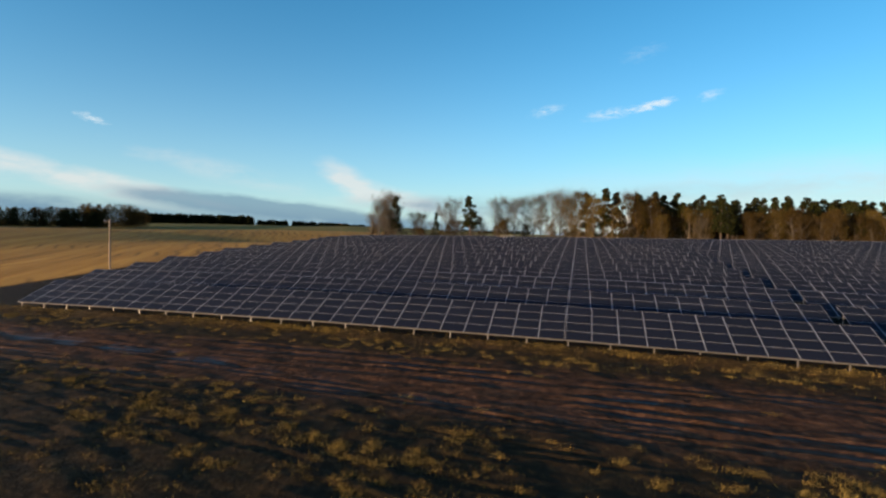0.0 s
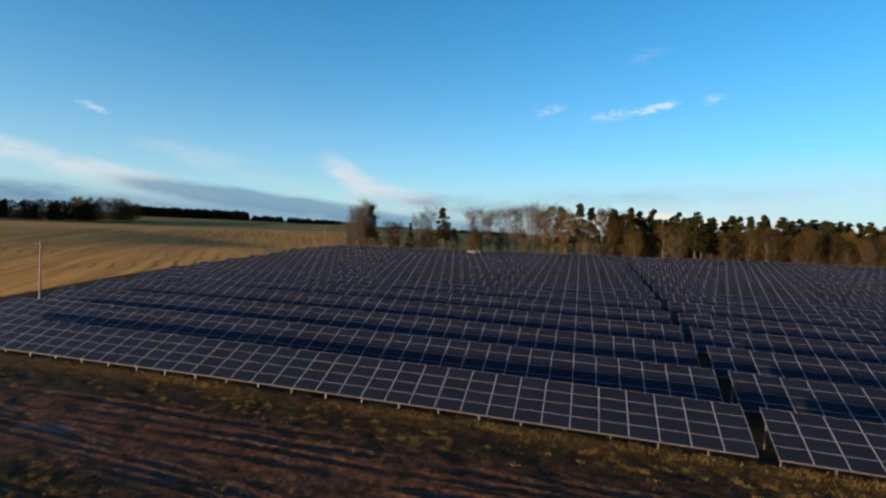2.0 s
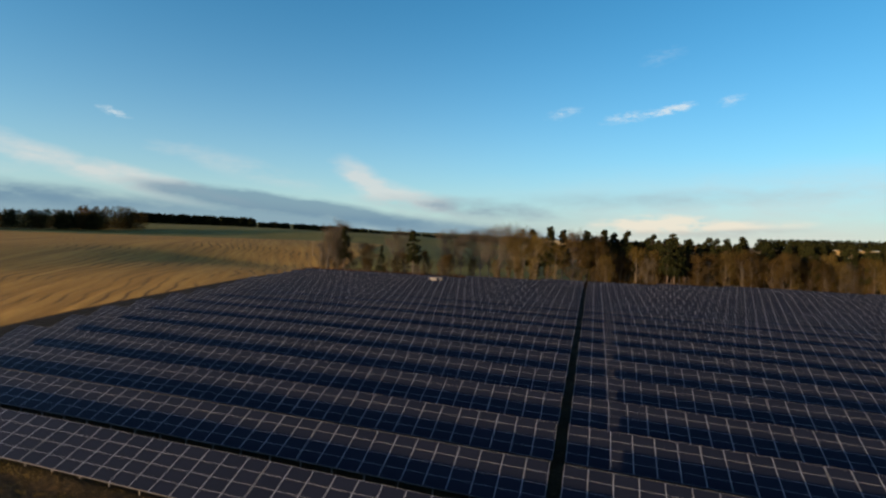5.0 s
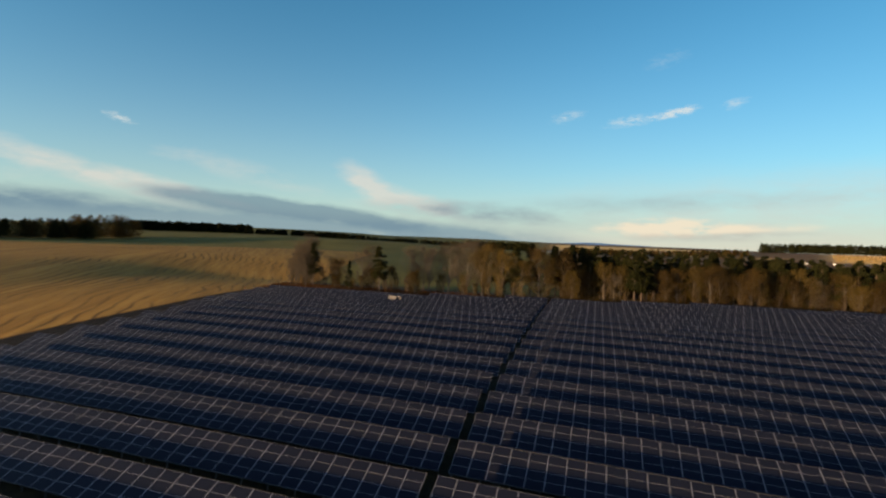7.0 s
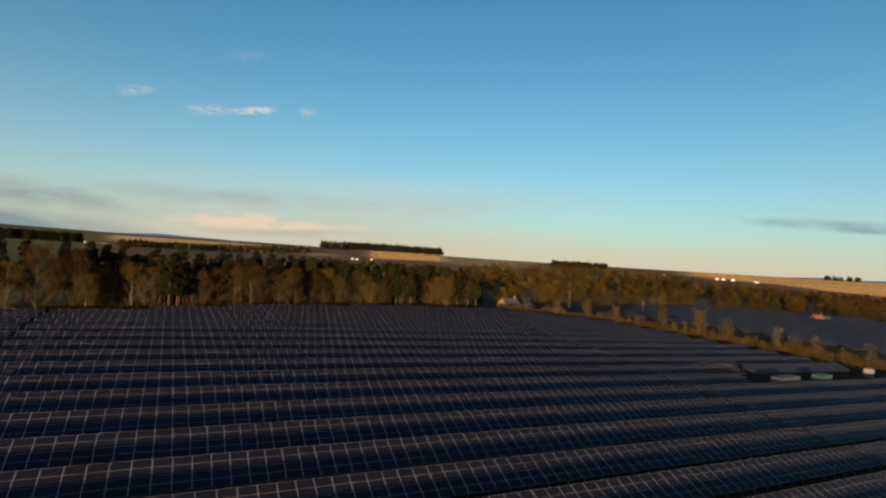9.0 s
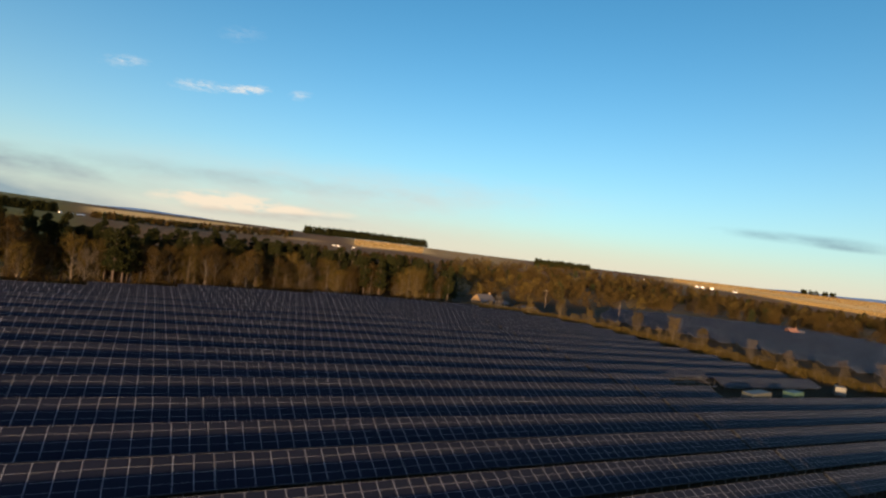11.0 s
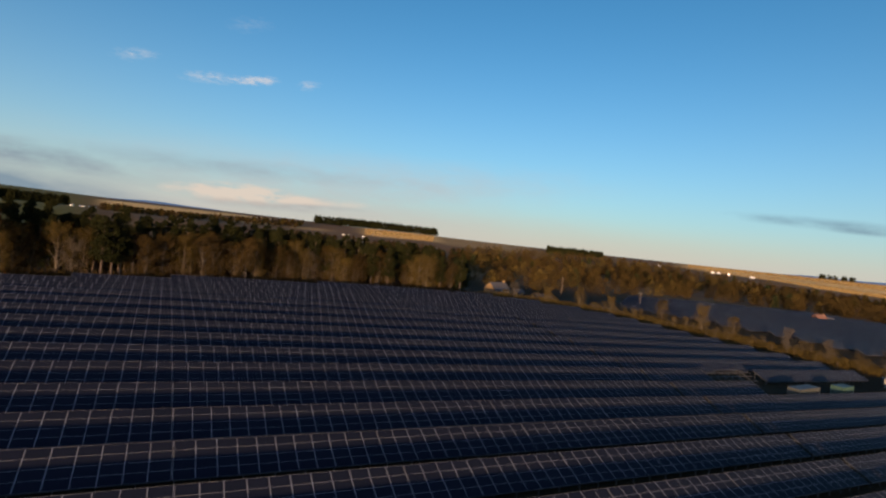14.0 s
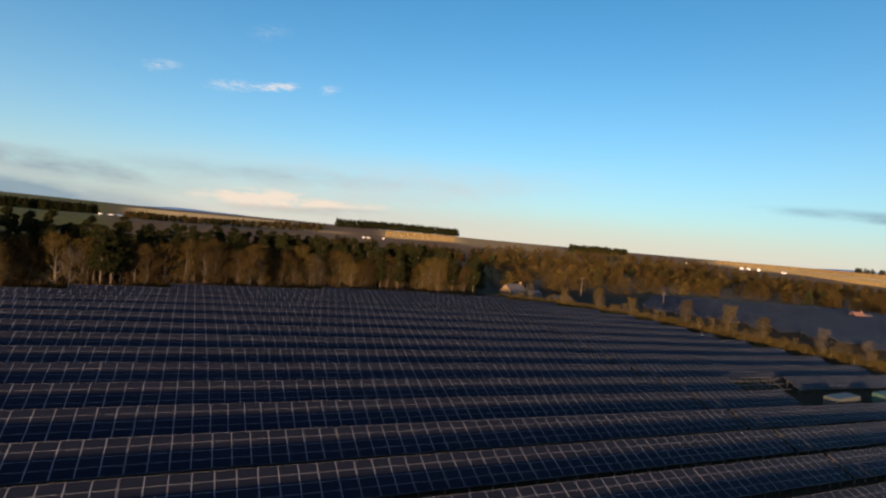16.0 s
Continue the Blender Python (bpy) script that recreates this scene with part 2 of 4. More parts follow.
M_SAND = simple("sandstone_render", (0.085, 0.053, 0.020), (0.125, 0.078, 0.032), 1.2, 0.9, 0, 0.01)
M_DARKGLASS = simple("window_glass", (0.02, 0.025, 0.03), (0.04, 0.045, 0.05), 2.0, 0.1)
M_POLE = simple("pole_timber", (0.065, 0.047, 0.030), (0.11, 0.08, 0.052), 3.0, 0.9, 0, 0.01)


# ---- the lie of the land ----
ROW_PITCH, MOD_W, MOD_H, TILT, TOP = 6.908, 1.665, 1.0083, 24.77, 2.2
ROW_TURN = -2.313                    # degrees by which the rows turn from the x axis
LAND = [(-371, 305, 12.2), (-167, 292, 13.8), (-330, 160, 9.5), (-504, 705, 26), (-250, 620, 24), (-60, 640, 14), (-800, 450, 27), (-1100, 900, 34),
        (-320, -20, 7), (-300, -300, 3), (0, -250, -7), (250, -200, -10), (420, 0, -7), (390, 142, -1.4), (300, 60, -3.5), (560, 220, -6), (700, -100, -14),
        (-140, 190, 10), (-60, 230, 8), (10, 200, 5), (95, 205, 4), (60, 260, 1), (180, 200, 1.0), (230, 190, 0.5), (200, 300, -5), (380, 380, -4), (120, 420, -2), (-100, 900, 9), (-100, 1430, 2),
        (250, 900, 8), (500, 1250, 20), (690, 1420, 29), (930, 1400, 22), (660, 740, 11), (900, 700, 10), (1190, 705, 6), (1300, 300, 0), (1500, 1300, 20), (1700, 800, 21),
        (2200, 700, 21), (2500, -800, -8), (-2200, 400, 40), (-1600, 2200, 60), (0, 2600, 28), (1000, 2600, 20), (0, -1500, -10), (-1800, -1200, 5),
        (600, 4300, 42), (-1200, 4300, 60), (2300, 4200, 10), (4500, 2000, -6), (4500, -2500, -8), (-4500, 0, 40)]


def smooth(a, b, v):
    q = np.clip((v - a) / (b - a), 0, 1)
    return q * q * (3 - 2 * q)


def to_field(x, y):
    """Metres along and across the solar rows."""
    c_, s_ = math.cos(radians(ROW_TURN)), math.sin(radians(ROW_TURN))
    return x * c_ + y * s_, y * c_ - x * s_


def from_field(u, v):
    c_, s_ = math.cos(radians(ROW_TURN)), math.sin(radians(ROW_TURN))
    return u * c_ - v * s_, u * s_ + v * c_


def plain(x, y):
    """The sloping ground under the solar field, nearly level in front of the first row."""
    u, v = to_field(x, y)
    front = np.minimum(v, 0.0)
    w_ = np.maximum(v, 0.0) - 7.0 * (1.0 - np.exp(front / 7.0))
    z = 0.2540 -0.027519 * u +0.075170 * w_ + (-0.17793 * u * u +0.08790 * u * w_ -0.01338 * w_ * w_) / 1000
    z = z + (+0.42387 * u ** 3 +0.58120 * u * u * w_ +0.06160 * u * w_ * w_ -1.93615 * w_ ** 3) / 1000000
    z = z + 1.8 * smooth(70, 135, v) * smooth(-40, 85, u) * (1 - smooth(125, 200, u))
    return z + 0.02 * (v - w_)


def land(x, y):
    x, y = np.asarray(x, float), np.asarray(y, float)
    num, den = 0.0, 0.0
    for ax_, ay_, az_ in LAND:
        soft_ = 60.0 + 0.14 * math.hypot(ax_, ay_)
        wgt = ((x - ax_) ** 2 + (y - ay_) ** 2 + soft_ ** 2) ** -2.0 * soft_ ** 2
        num, den = num + wgt * az_, den + wgt
    dx = np.maximum(np.maximum((-100 - x) * 0.5, x - 235), 0)
    dy = np.maximum(np.maximum((-60 - y) * 0.5, (y - 140) * (0.5 + 0.5 * smooth(-60, 60, x))), 0)
    f = smooth(0, 65, np.hypot(dx, dy))
    xx, yy = np.clip(x, -150, 270), np.clip(y, -220, 170)
    return plain(xx, yy) * (1 - f) + num / den * f


def ground_z(x, y):
    return float(land(x, y))


# ---- builders ----
def part(name, mesh, material, parent, label=""):
    """Links a bmesh or mesh as one object under a thing or a part."""
    if isinstance(mesh, bmesh.types.BMesh):
        me = bpy.data.meshes.new(name)
        mesh.to_mesh(me)
        mesh.free()
        mesh = me
    if material is not None and not mesh.materials:
        for m_ in material if isinstance(material, (list, tuple)) else [material]:
            mesh.materials.append(m_)
    ob = new(name, mesh)
    ob.parent = parent
    if label:
        ob["label"] = label
    return ob


def mesh_from(name, verts, faces, mats=(), index=None, flat=True):
    me = bpy.data.meshes.new(name)
    me.from_pydata([tuple(v) for v in verts], [], [tuple(f) for f in faces])
    for m_ in mats:
        me.materials.append(m_)
    if index is not None:
        me.polygons.foreach_set("material_index", np.asarray(index, dtype=np.int32))
    if not flat:
        me.polygons.foreach_set("use_smooth", np.ones(len(me.polygons), dtype=bool))
    me.update()
    return me


class Geo:
    """Collects vertices and faces for one mesh."""

    def __init__(self):
        self.v, self.f, self.i = [], [], []

    def add(self, verts, faces, mat=0):
        b = len(self.v)
        self.v.extend(verts)
        for f in faces:
            self.f.append(tuple(b + k for k in f))
            self.i.append(mat)

    def box(self, c, size, mat=0, m=None):
        x, y, z = (q / 2 for q in size)
        vs = [Vector((sx * x, sy * y, sz * z)) for sz in (-1, 1) for sy in (-1, 1) for sx in (-1, 1)]
        if m is not None:
            vs = [m @ v for v in vs]
        vs = [v + Vector(c) for v in vs]
        self.add(vs, [(0, 2, 3, 1), (4, 5, 7, 6), (0, 1, 5, 4), (2, 6, 7, 3), (0, 4, 6, 2), (1, 3, 7, 5)], mat)

    def tube(self, a, b, ra, rb, sides=5, mat=0):
        a, b = Vector(a), Vector(b)
        d = (b - a).normalized()
        u = d.orthogonal().normalized()
        w_ = d.cross(u)
        vs = []
        for p_, r in ((a, ra), (b, rb)):
            for k in range(sides):
                t = 2 * math.pi * k / sides
                vs.append(p_ + (u * math.cos(t) + w_ * math.sin(t)) * r)
        fs = [(k, (k + 1) % sides, sides + (k + 1) % sides, sides + k) for k in range(sides)]
        fs.append(tuple(range(sides, 2 * sides)))
        self.add(vs, fs, mat)

    def mesh(self, name, mats=(), flat=True):
        return mesh_from(name, self.v, self.f, mats, self.i, flat)


def empty(name, m, label="", category="", group="", kind=""):
    ob = new(name)
    ob.empty_display_size = 0.3
    ob.matrix_world = m
    return tagged(ob, label, category, group, kind)


# ---- ground ----
def spaced(lo, hi, fine_lo, fine_hi, step, mid_lo, mid_hi, mid, grow=1.13):
    """Grid lines: fine in one stretch, medium round it, growing towards the horizon."""
    out = list(np.arange(fine_lo, fine_hi, step))
    out += list(np.arange(fine_hi, mid_hi, mid)) + list(np.arange(fine_lo - mid, mid_lo, -mid))
    d, p_ = mid, mid_hi
    while p_ < hi:
        out.append(p_)
        d *= grow
        p_ += d
    d, p_ = mid, mid_lo
    while p_ > lo:
        out.append(p_)
        d *= grow
        p_ -= d
    return np.array(sorted(set(round(float(q), 3) for q in out + [lo, hi])))


gx = spaced(-4900, 4900, -70, 14, 0.42, -400, 330, 4.0)
gy = spaced(-4900, 4900, -34, 0.5, 0.14, -60, 400, 4.0)
GX, GY = np.meshgrid(gx, gy)
GZ = land(GX, GY)
FU, FV = to_field(GX, GY)
FV = FV + 0.4
rng = np.random.default_rng(5)


def waves(x, y, seeds):
    """Soft unevenness from a few sines."""
    r = np.random.default_rng(seeds)
    out = 0.0
    for _ in range(10):
        k, a, ph = r.uniform(0.25, 2.4), r.uniform(0, 6.3), r.uniform(0, 6.3)
        out = out + np.sin(k * (x * math.cos(a) + y * math.sin(a)) + ph) / (1 + k * 1.5)
    return out / 3


near = smooth(-90, -66, FU) * (1 - smooth(10, 40, FU)) * smooth(-50, -34, FV) * (1 - smooth(-3.8, -2.6, FV))
# wheel ruts along the row, drifting apart towards the lane
RUTS = [(-8.3, 0.00, 0.28), (-9.4, 0.006, 0.30), (-10.2, 0.012, 0.22), (-11.0, 0.02, 0.34), (-11.9, 0.025, 0.26), (-12.6, 0.04, 0.30), (-13.5, 0.05, 0.24),
        (-14.3, 0.05, 0.26), (-15.4, 0.07, 0.30), (-16.6, 0.085, 0.24), (-19.5, 0.16, 0.34), (-21.3, 0.17, 0.34), (-25.5, 0.19, 0.3), (-27.3, 0.2, 0.3)]
tr = random.Random(17)
RUTS += [(-12.0 - 0.62 * k + tr.uniform(-0.2, 0.2), 0.05 + 0.009 * k + tr.uniform(-0.012, 0.012), tr.uniform(0.13, 0.2)) for k in range(18)]
rut = np.zeros_like(GX)
rim = np.zeros_like(GX)
for y0, drift, wid in RUTS:
    line = y0 - drift * (FU + 40) + 0.45 * np.sin(FU * 0.09 + y0) + 0.18 * np.sin(FU * 0.31 + 2 * y0)
    d_ = (FV - line) / wid
    deep = np.clip(0.35 + 1.3 * waves(FU * 0.6, FV * 0.2 + 9 * y0, 50), 0.05, 1.0)
    rut = np.maximum(rut, np.exp(-d_ * d_) * deep)
    rim = np.maximum(rim, np.exp(-(np.abs(d_) - 1.7) ** 2 * 2.2) * deep)
track_mid = -11.8 - 0.02 * (FU + 30)
mud = np.exp(-((FV - track_mid) / (3.6 + 0.035 * np.clip(FU + 50, 0, 60))) ** 4)
mud = np.clip(mud + 0.25 * waves(FU * 1.3, FV * 1.3, 4), 0, 1) * near
lump = waves(FU * 1.5, FV * 1.5, 1) * 0.5 + waves(FU * 4.2, FV * 4.2, 2) * 0.5
GZ = GZ + near * (rim * 0.042 - rut * 0.072 + lump * (0.13 - 0.05 * mud))
GZ = GZ + 0.34 * np.exp(-((FV + 3.25) / 0.9) ** 2) * smooth(-72, -66, FU) * (1 - smooth(12, 16, FU)) * (0.8 + 0.5 * waves(FU * 1.2, FV, 71))
# zones of cover
edge_x = -81.0 - 0.035 * GY - 0.23 * np.clip(GY - 140, 0, 400) + 0.5 * np.sin(GY * 0.11)
stub_far = np.minimum(385 + 0.55 * (GX + 190), 375)
stubble = np.clip(np.minimum(np.minimum(edge_x - GX, (stub_far - GY) * 0.8), GY + 45), -15, 15)
# strip from stubble to row ends that carries the painted edge shade
shaded_verge = smooth(-3, 0, GX - edge_x) * (1 - smooth(20, 26, GX - edge_x)) * (1 - smooth(112, 124, GY)) * smooth(-4, 4, GY)
dist, bear = np.hypot(GX - 33, GY + 8), np.degrees(np.arctan2(GX - 33, GY + 8))
pasture = (1 - smooth(-6, -2, bear) * smooth(300, 400, dist)) * np.clip(smooth(stub_far - 4, stub_far + 8, GY) * (1 - smooth(-60, 40, GX)) + smooth(-2, 4, GX - edge_x) * (1 - smooth(-20, 60, GX)) * smooth(150, 185, GY), 0, 1)
near_edge = np.interp(bear, [54, 57, 63, 67, 72, 80], [1500, 1430, 1270, 1010, 950, 900])
golden = smooth(54, 57, bear) * (1 - smooth(84, 88, bear)) * smooth(0, 60, dist - near_edge) * (1 - smooth(2050, 2150, dist))
golden = golden + 0.3 * smooth(30, 31, bear) * (1 - smooth(39, 41, bear)) * smooth(880, 940, dist) * (1 - smooth(1900, 2000, dist))
golden = golden + smooth(21, 23, bear) * (1 - smooth(29, 31, bear)) * smooth(1000, 1050, dist) * (1 - smooth(1500, 1560, dist))
golden = golden + smooth(-4, -2, bear) * (1 - smooth(11, 13, bear)) * smooth(1750, 1800, dist) * (1 - smooth(2500, 2600, dist))
golden = golden + smooth(8, 10, bear) * (1 - smooth(14, 20, bear)) * smooth(1050, 1080, dist) * (1 - smooth(1120, 1150, dist))
golden = np.clip(golden, 0, 1)
nv = len(gx)
quads = np.array([(r * nv + c, r * nv + c + 1, (r + 1) * nv + c + 1, (r + 1) * nv + c) for r in range(len(gy) - 1) for c in range(nv - 1)])
me = bpy.data.meshes.new("ground")
me.vertices.add(GX.size)
me.vertices.foreach_set("co", np.stack([GX, GY, GZ], -1).ravel())
me.loops.add(quads.size)
me.loops.foreach_set("vertex_index", quads.ravel().astype(np.int32))
me.polygons.add(len(quads))
me.polygons.foreach_set("loop_start", np.arange(0, quads.size, 4, dtype=np.int32))
me.update(calc_edges=True)
me.polygons.foreach_set("use_smooth", np.ones(len(quads), dtype=bool))
for key, arr in (("mud", mud), ("shaded_verge", shaded_verge), ("rut", rut * near), ("stubble", stubble), ("pasture", pasture), ("golden", golden), ("near", near), ("far", smooth(300, 420, np.hypot(GX, GY)))):
    at = me.attributes.new(key, "FLOAT", "POINT")
    at.data.foreach_set("value", arr.ravel().astype(np.float32))
s = Shader("winter_ground")
n1, n2, n3 = s.noise(0.35, 6, 0.65), s.noise(2.2, 6, 0.7), s.noise(0.03, 4, 0.6)
rough_grass = s.ramp(n2, [(0.34, (0.005, 0.0035, 0.0015)), (0.52, (0.0125, 0.0082, 0.0027)), (0.72, (0.046, 0.0305, 0.0080))])
rough_grass = s.mix(s.math("MULTIPLY", n1, 0.75), rough_grass, (0.0135, 0.0085, 0.0030))
soil = s.ramp(n2, [(0.36, (0.0140, 0.0070, 0.0037)), (0.52, (0.041, 0.0200, 0.0096)), (0.72, (0.092, 0.0455, 0.0210))])
furrow = s.noise(0.24, 3, 0.6, s.stretch(1.0, 0.03, 1, -30.8))
straw = s.ramp(furrow, [(0.30, (0.126, 0.062, 0.0115)), (0.50, (0.190, 0.099, 0.0190)), (0.70, (0.255, 0.141, 0.0300))])
straw = s.mix(s.math("MULTIPLY", n3, 0.5), straw, (0.185, 0.102, 0.0210))
# wheel lines of the drill, wandering where the tractor turned
across = s.n.new("ShaderNodeSeparateXYZ")
s.l.new(s.stretch(1.0, 1.0, 1, -30.8), across.inputs[0])
swerve = s.math("MULTIPLY", s.noise(0.02, 2, 0.5), 20.0)
lines = s.math("POWER", s.math("ABSOLUTE", s.math("SINE", s.math("MULTIPLY", s.math("ADD", across.outputs[0], swerve), 0.85))), 14.0)
lines = s.math("MULTIPLY", lines, s.ramp(s.noise(0.03, 3, 0.6), [(0.42, (0, 0, 0)), (0.62, (1, 1, 1))]))
straw = s.mix(s.math("MULTIPLY", lines, 0.9), straw, (0.050, 0.026, 0.007))
green = s.ramp(s.noise(0.02, 5, 0.65), [(0.3, (0.056, 0.049, 0.010)), (0.7, (0.105, 0.086, 0.018))])
brownfar = s.ramp(s.noise(0.012, 5, 0.65), [(0.35, (0.070, 0.036, 0.016)), (0.52, (0.105, 0.056, 0.022)), (0.68, (0.085, 0.056, 0.020))])
gold = s.ramp(s.noise(0.01, 5, 0.6), [(0.3, (0.40, 0.245, 0.075)), (0.7, (0.55, 0.35, 0.125))])
wob = s.math("MULTIPLY", s.math("SUBTRACT", n2, 0.5), 0.9)
c = s.mix(s.attr("far"), rough_grass, brownfar)
c = s.mix(s.math("ADD", s.attr("mud"), s.math("MULTIPLY", wob, s.attr("near")), True), c, soil)
# shade of the field's bank, painted in as near-black soil
c = s.mix(s.attr("shaded_verge"), c, s.ramp(n2, [(0.3, (0.0040, 0.0028, 0.0016)), (0.7, (0.0105, 0.0072, 0.0034))]))
c = s.mix(s.attr("pasture"), c, green)
c = s.mix(s.attr("golden"), c, gold)
in_stub = s.math("ADD", s.math("MULTIPLY", s.math("ADD", s.attr("stubble"), s.math("MULTIPLY", s.math("SUBTRACT", n2, 0.5), 2.0)), 0.8), 0.5, True)
c = s.mix(in_stub, c, straw)
wet = s.math("MULTIPLY", s.math("MULTIPLY", s.attr("rut"), s.attr("mud")), s.ramp(n1, [(0.44, (0, 0, 0)), (0.53, (1, 1, 1))]), True)
c = s.mix(wet, c, (0.012, 0.009, 0.008))
s.set(color=c, rough=s.math("SUBTRACT", s.math("SUBTRACT", 0.92, s.math("MULTIPLY", s.attr("mud"), 0.12)), s.math("MULTIPLY", wet, 0.48)), spec=s.math("ADD", s.math("ADD", 0.06, s.math("MULTIPLY", s.attr("mud"), -0.03)), s.math("MULTIPLY", wet, 0.06)),
      normal=s.bump(s.math("ADD", s.math("MULTIPLY", n2, s.math("SUBTRACT", 1.0, wet)), s.math("MULTIPLY", s.math("MULTIPLY", furrow, 2.2), in_stub)), 0.7, 0.22))
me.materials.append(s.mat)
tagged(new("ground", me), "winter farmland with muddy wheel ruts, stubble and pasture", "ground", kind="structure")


# ---- solar tables ----
CT, ST = math.cos(radians(TILT)), math.sin(radians(TILT))


def on_slope(x, d, h=0.0):
    """A point x along the table, d metres down the slope from its top edge, h off the glass."""
    return Vector((x, -d * CT - h * ST, TOP - d * ST + h * CT))


def module_geo(geo_, x0, d0):
    """One framed panel with its top-left corner at x0, d0 down the slope."""
    w_, h_, f, fh, t = MOD_W - 0.012, MOD_H - 0.008, 0.019, 0.0068, 0.038
    o = [(x0, d0), (x0 + w_, d0), (x0 + w_, d0 + h_), (x0, d0 + h_)]
    i_ = [(x0 + f, d0 + fh), (x0 + w_ - f, d0 + fh), (x0 + w_ - f, d0 + h_ - fh), (x0 + f, d0 + h_ - fh)]
    vs = [on_slope(*q) for q in o] + [on_slope(*q) for q in i_] + [on_slope(*q, -0.006) for q in i_] + [on_slope(*q, -t) for q in o]
    ring = [(k, (k + 1) % 4, 4 + (k + 1) % 4, 4 + k) for k in range(4)]
    lip = [(4 + k, 4 + (k + 1) % 4, 8 + (k + 1) % 4, 8 + k) for k in range(4)]
    flip = lambda fs: [tuple(reversed(q)) for q in fs]
    geo_.add(vs, flip(ring + lip), 1)
    geo_.add([vs[k] for k in (0, 1, 2, 3, 12, 13, 14, 15)], [(k, (k + 1) % 4, 4 + (k + 1) % 4, 4 + k) for k in range(4)], 3)
    geo_.add([vs[k] for k in (8, 9, 10, 11)], [(3, 2, 1, 0)], 0)
    geo_.add([vs[k] for k in (12, 13, 14, 15)], [(0, 1, 2, 3)], 2)


PANEL_MATS = (M_GLASS, M_ALU, M_BACK, M_STEEL)
mg = Geo()
module_geo(mg, 0, 0)
MODULE = mg.mesh("solar_panel", PANEL_MATS)
SLOPE = 4 * MOD_H


def frame_pieces(n):
    """Posts, rafters and purlins of a table of n columns: (name, mesh)."""
    out, span = [], n * MOD_W
    count = max(2, round(span / 2.62))
    for k in range(count):
        x = 0.2 + span * k / count
        for nm, d in (("front_post", SLOPE * 0.93), ("rear_post", SLOPE * 0.22)):
            p_ = on_slope(x, d, -0.16)
            g_ = Geo()
            g_.box((p_.x, p_.y, (p_.z - 0.7) / 2), (0.07, 0.11, p_.z + 0.7))
            out.append((nm, g_))
        g_ = Geo()
        a, b = on_slope(x, 0.15, -0.15), on_slope(x, SLOPE - 0.1, -0.15)
        g_.box((a + b) / 2, (0.06, (b - a).length, 0.09), 0, Matrix.Rotation(radians(TILT), 3, "X"))
        out.append(("rafter", g_))
    for d in (0.25, 1.25, 2.45, SLOPE - 0.04):
        g_ = Geo()
        p_ = on_slope(span / 2, d, -0.085)
        g_.box(p_, (span - 0.04, 0.07, 0.07), 0, Matrix.Rotation(radians(TILT), 3, "X"))
        out.append(("purlin", g_))
    return out


TABLES = {}
LABEL_TABLE = "tilted solar table of dark framed panels on steel posts"


def build_table(n, level):
    """level 2: every piece on its own; 1: panels on their own; 0: joined panels."""
    root = empty("solar_table", pose(0, 0, -400), LABEL_TABLE, "solar panels", "rows of solar tables")
    if level:
        for r in range(4):
            for c_ in range(n):
                ob = part("solar_panel", MODULE, None, root)
                ob.location = on_slope(c_ * MOD_W + 0.01, r * MOD_H + 0.01)
                ob.location.z -= TOP
    else:
        g_ = Geo()
        for r in range(4):
            for c_ in range(n):
                module_geo(g_, c_ * MOD_W + 0.01, r * MOD_H + 0.01)
        tagged(part("panel_face", g_.mesh("panel_face", PANEL_MATS), None, root), kind="stuff")
    pieces = frame_pieces(n)
    if level == 2:
        for nm, g_ in pieces:
            part(nm, g_.mesh(nm, (M_STEEL,)), None, root)
    else:
        j = Geo()
        for _, g_ in pieces:
            j.add(g_.v, g_.f)
        part("support_frame", j.mesh("support_frame", (M_STEEL,)), None, root)
    return root


FAR_TABLES = []


def table(x0, row, n, level):
    """A table of n columns whose left end is x0 along a row counted from the front."""
    v = (row - 1) * ROW_PITCH
    (xa, ya), (xb, yb) = from_field(x0, v), from_field(x0 + n * MOD_W, v)
    z0, z1 = ground_z(xa, ya), ground_z(xb, yb)
    m = pose(xa, ya, z0, 0, math.degrees(math.atan2(z0 - z1, n * MOD_W)), ROW_TURN)
    if level < 0:
        FAR_TABLES.append((m, n))
        return None
    first = (n, level) not in TABLES
    if first:
        TABLES[n, level] = build_table(n, level)
        TABLES[n, level].matrix_world = m
        return TABLES[n, level]
    return copy_thing(TABLES[n, level], m)


NT, SEAM, LANE = 11, 0.05, 0.97
TW = NT * MOD_W


def west_end(v):
    """Left end of a row, along it; the last rows start further east."""
    y = v + 2.7
    x_ = float(np.interp(y, [0, 5, 8, 18, 40, 60, 80, 107, 108, 113, 127, 133, 137], [-64.8, -66.0, -68.0, -70.2, -71.6, -72.4, -73.2, -74.0, -40, -20, 25, 72, 118]))
    y -= 0.04 * (x_ + 70) * (v > 100)
    x_ = float(np.interp(y, [0, 5, 8, 18, 40, 60, 80, 107, 108, 113, 127, 133, 137], [-64.8, -66.0, -68.0, -70.2, -71.6, -72.4, -73.2, -74.0, -40, -20, 25, 72, 118]))
    return x_ - 0.0403 * v


def east_end(v):
    y = v - 0.0403 * 190
    return float(np.interp(y, [0, 44, 51, 65, 83, 108, 119, 128, 136], [262, 250, 206, 200, 186, 175, 164, 146, 124])) - 0.0403 * v


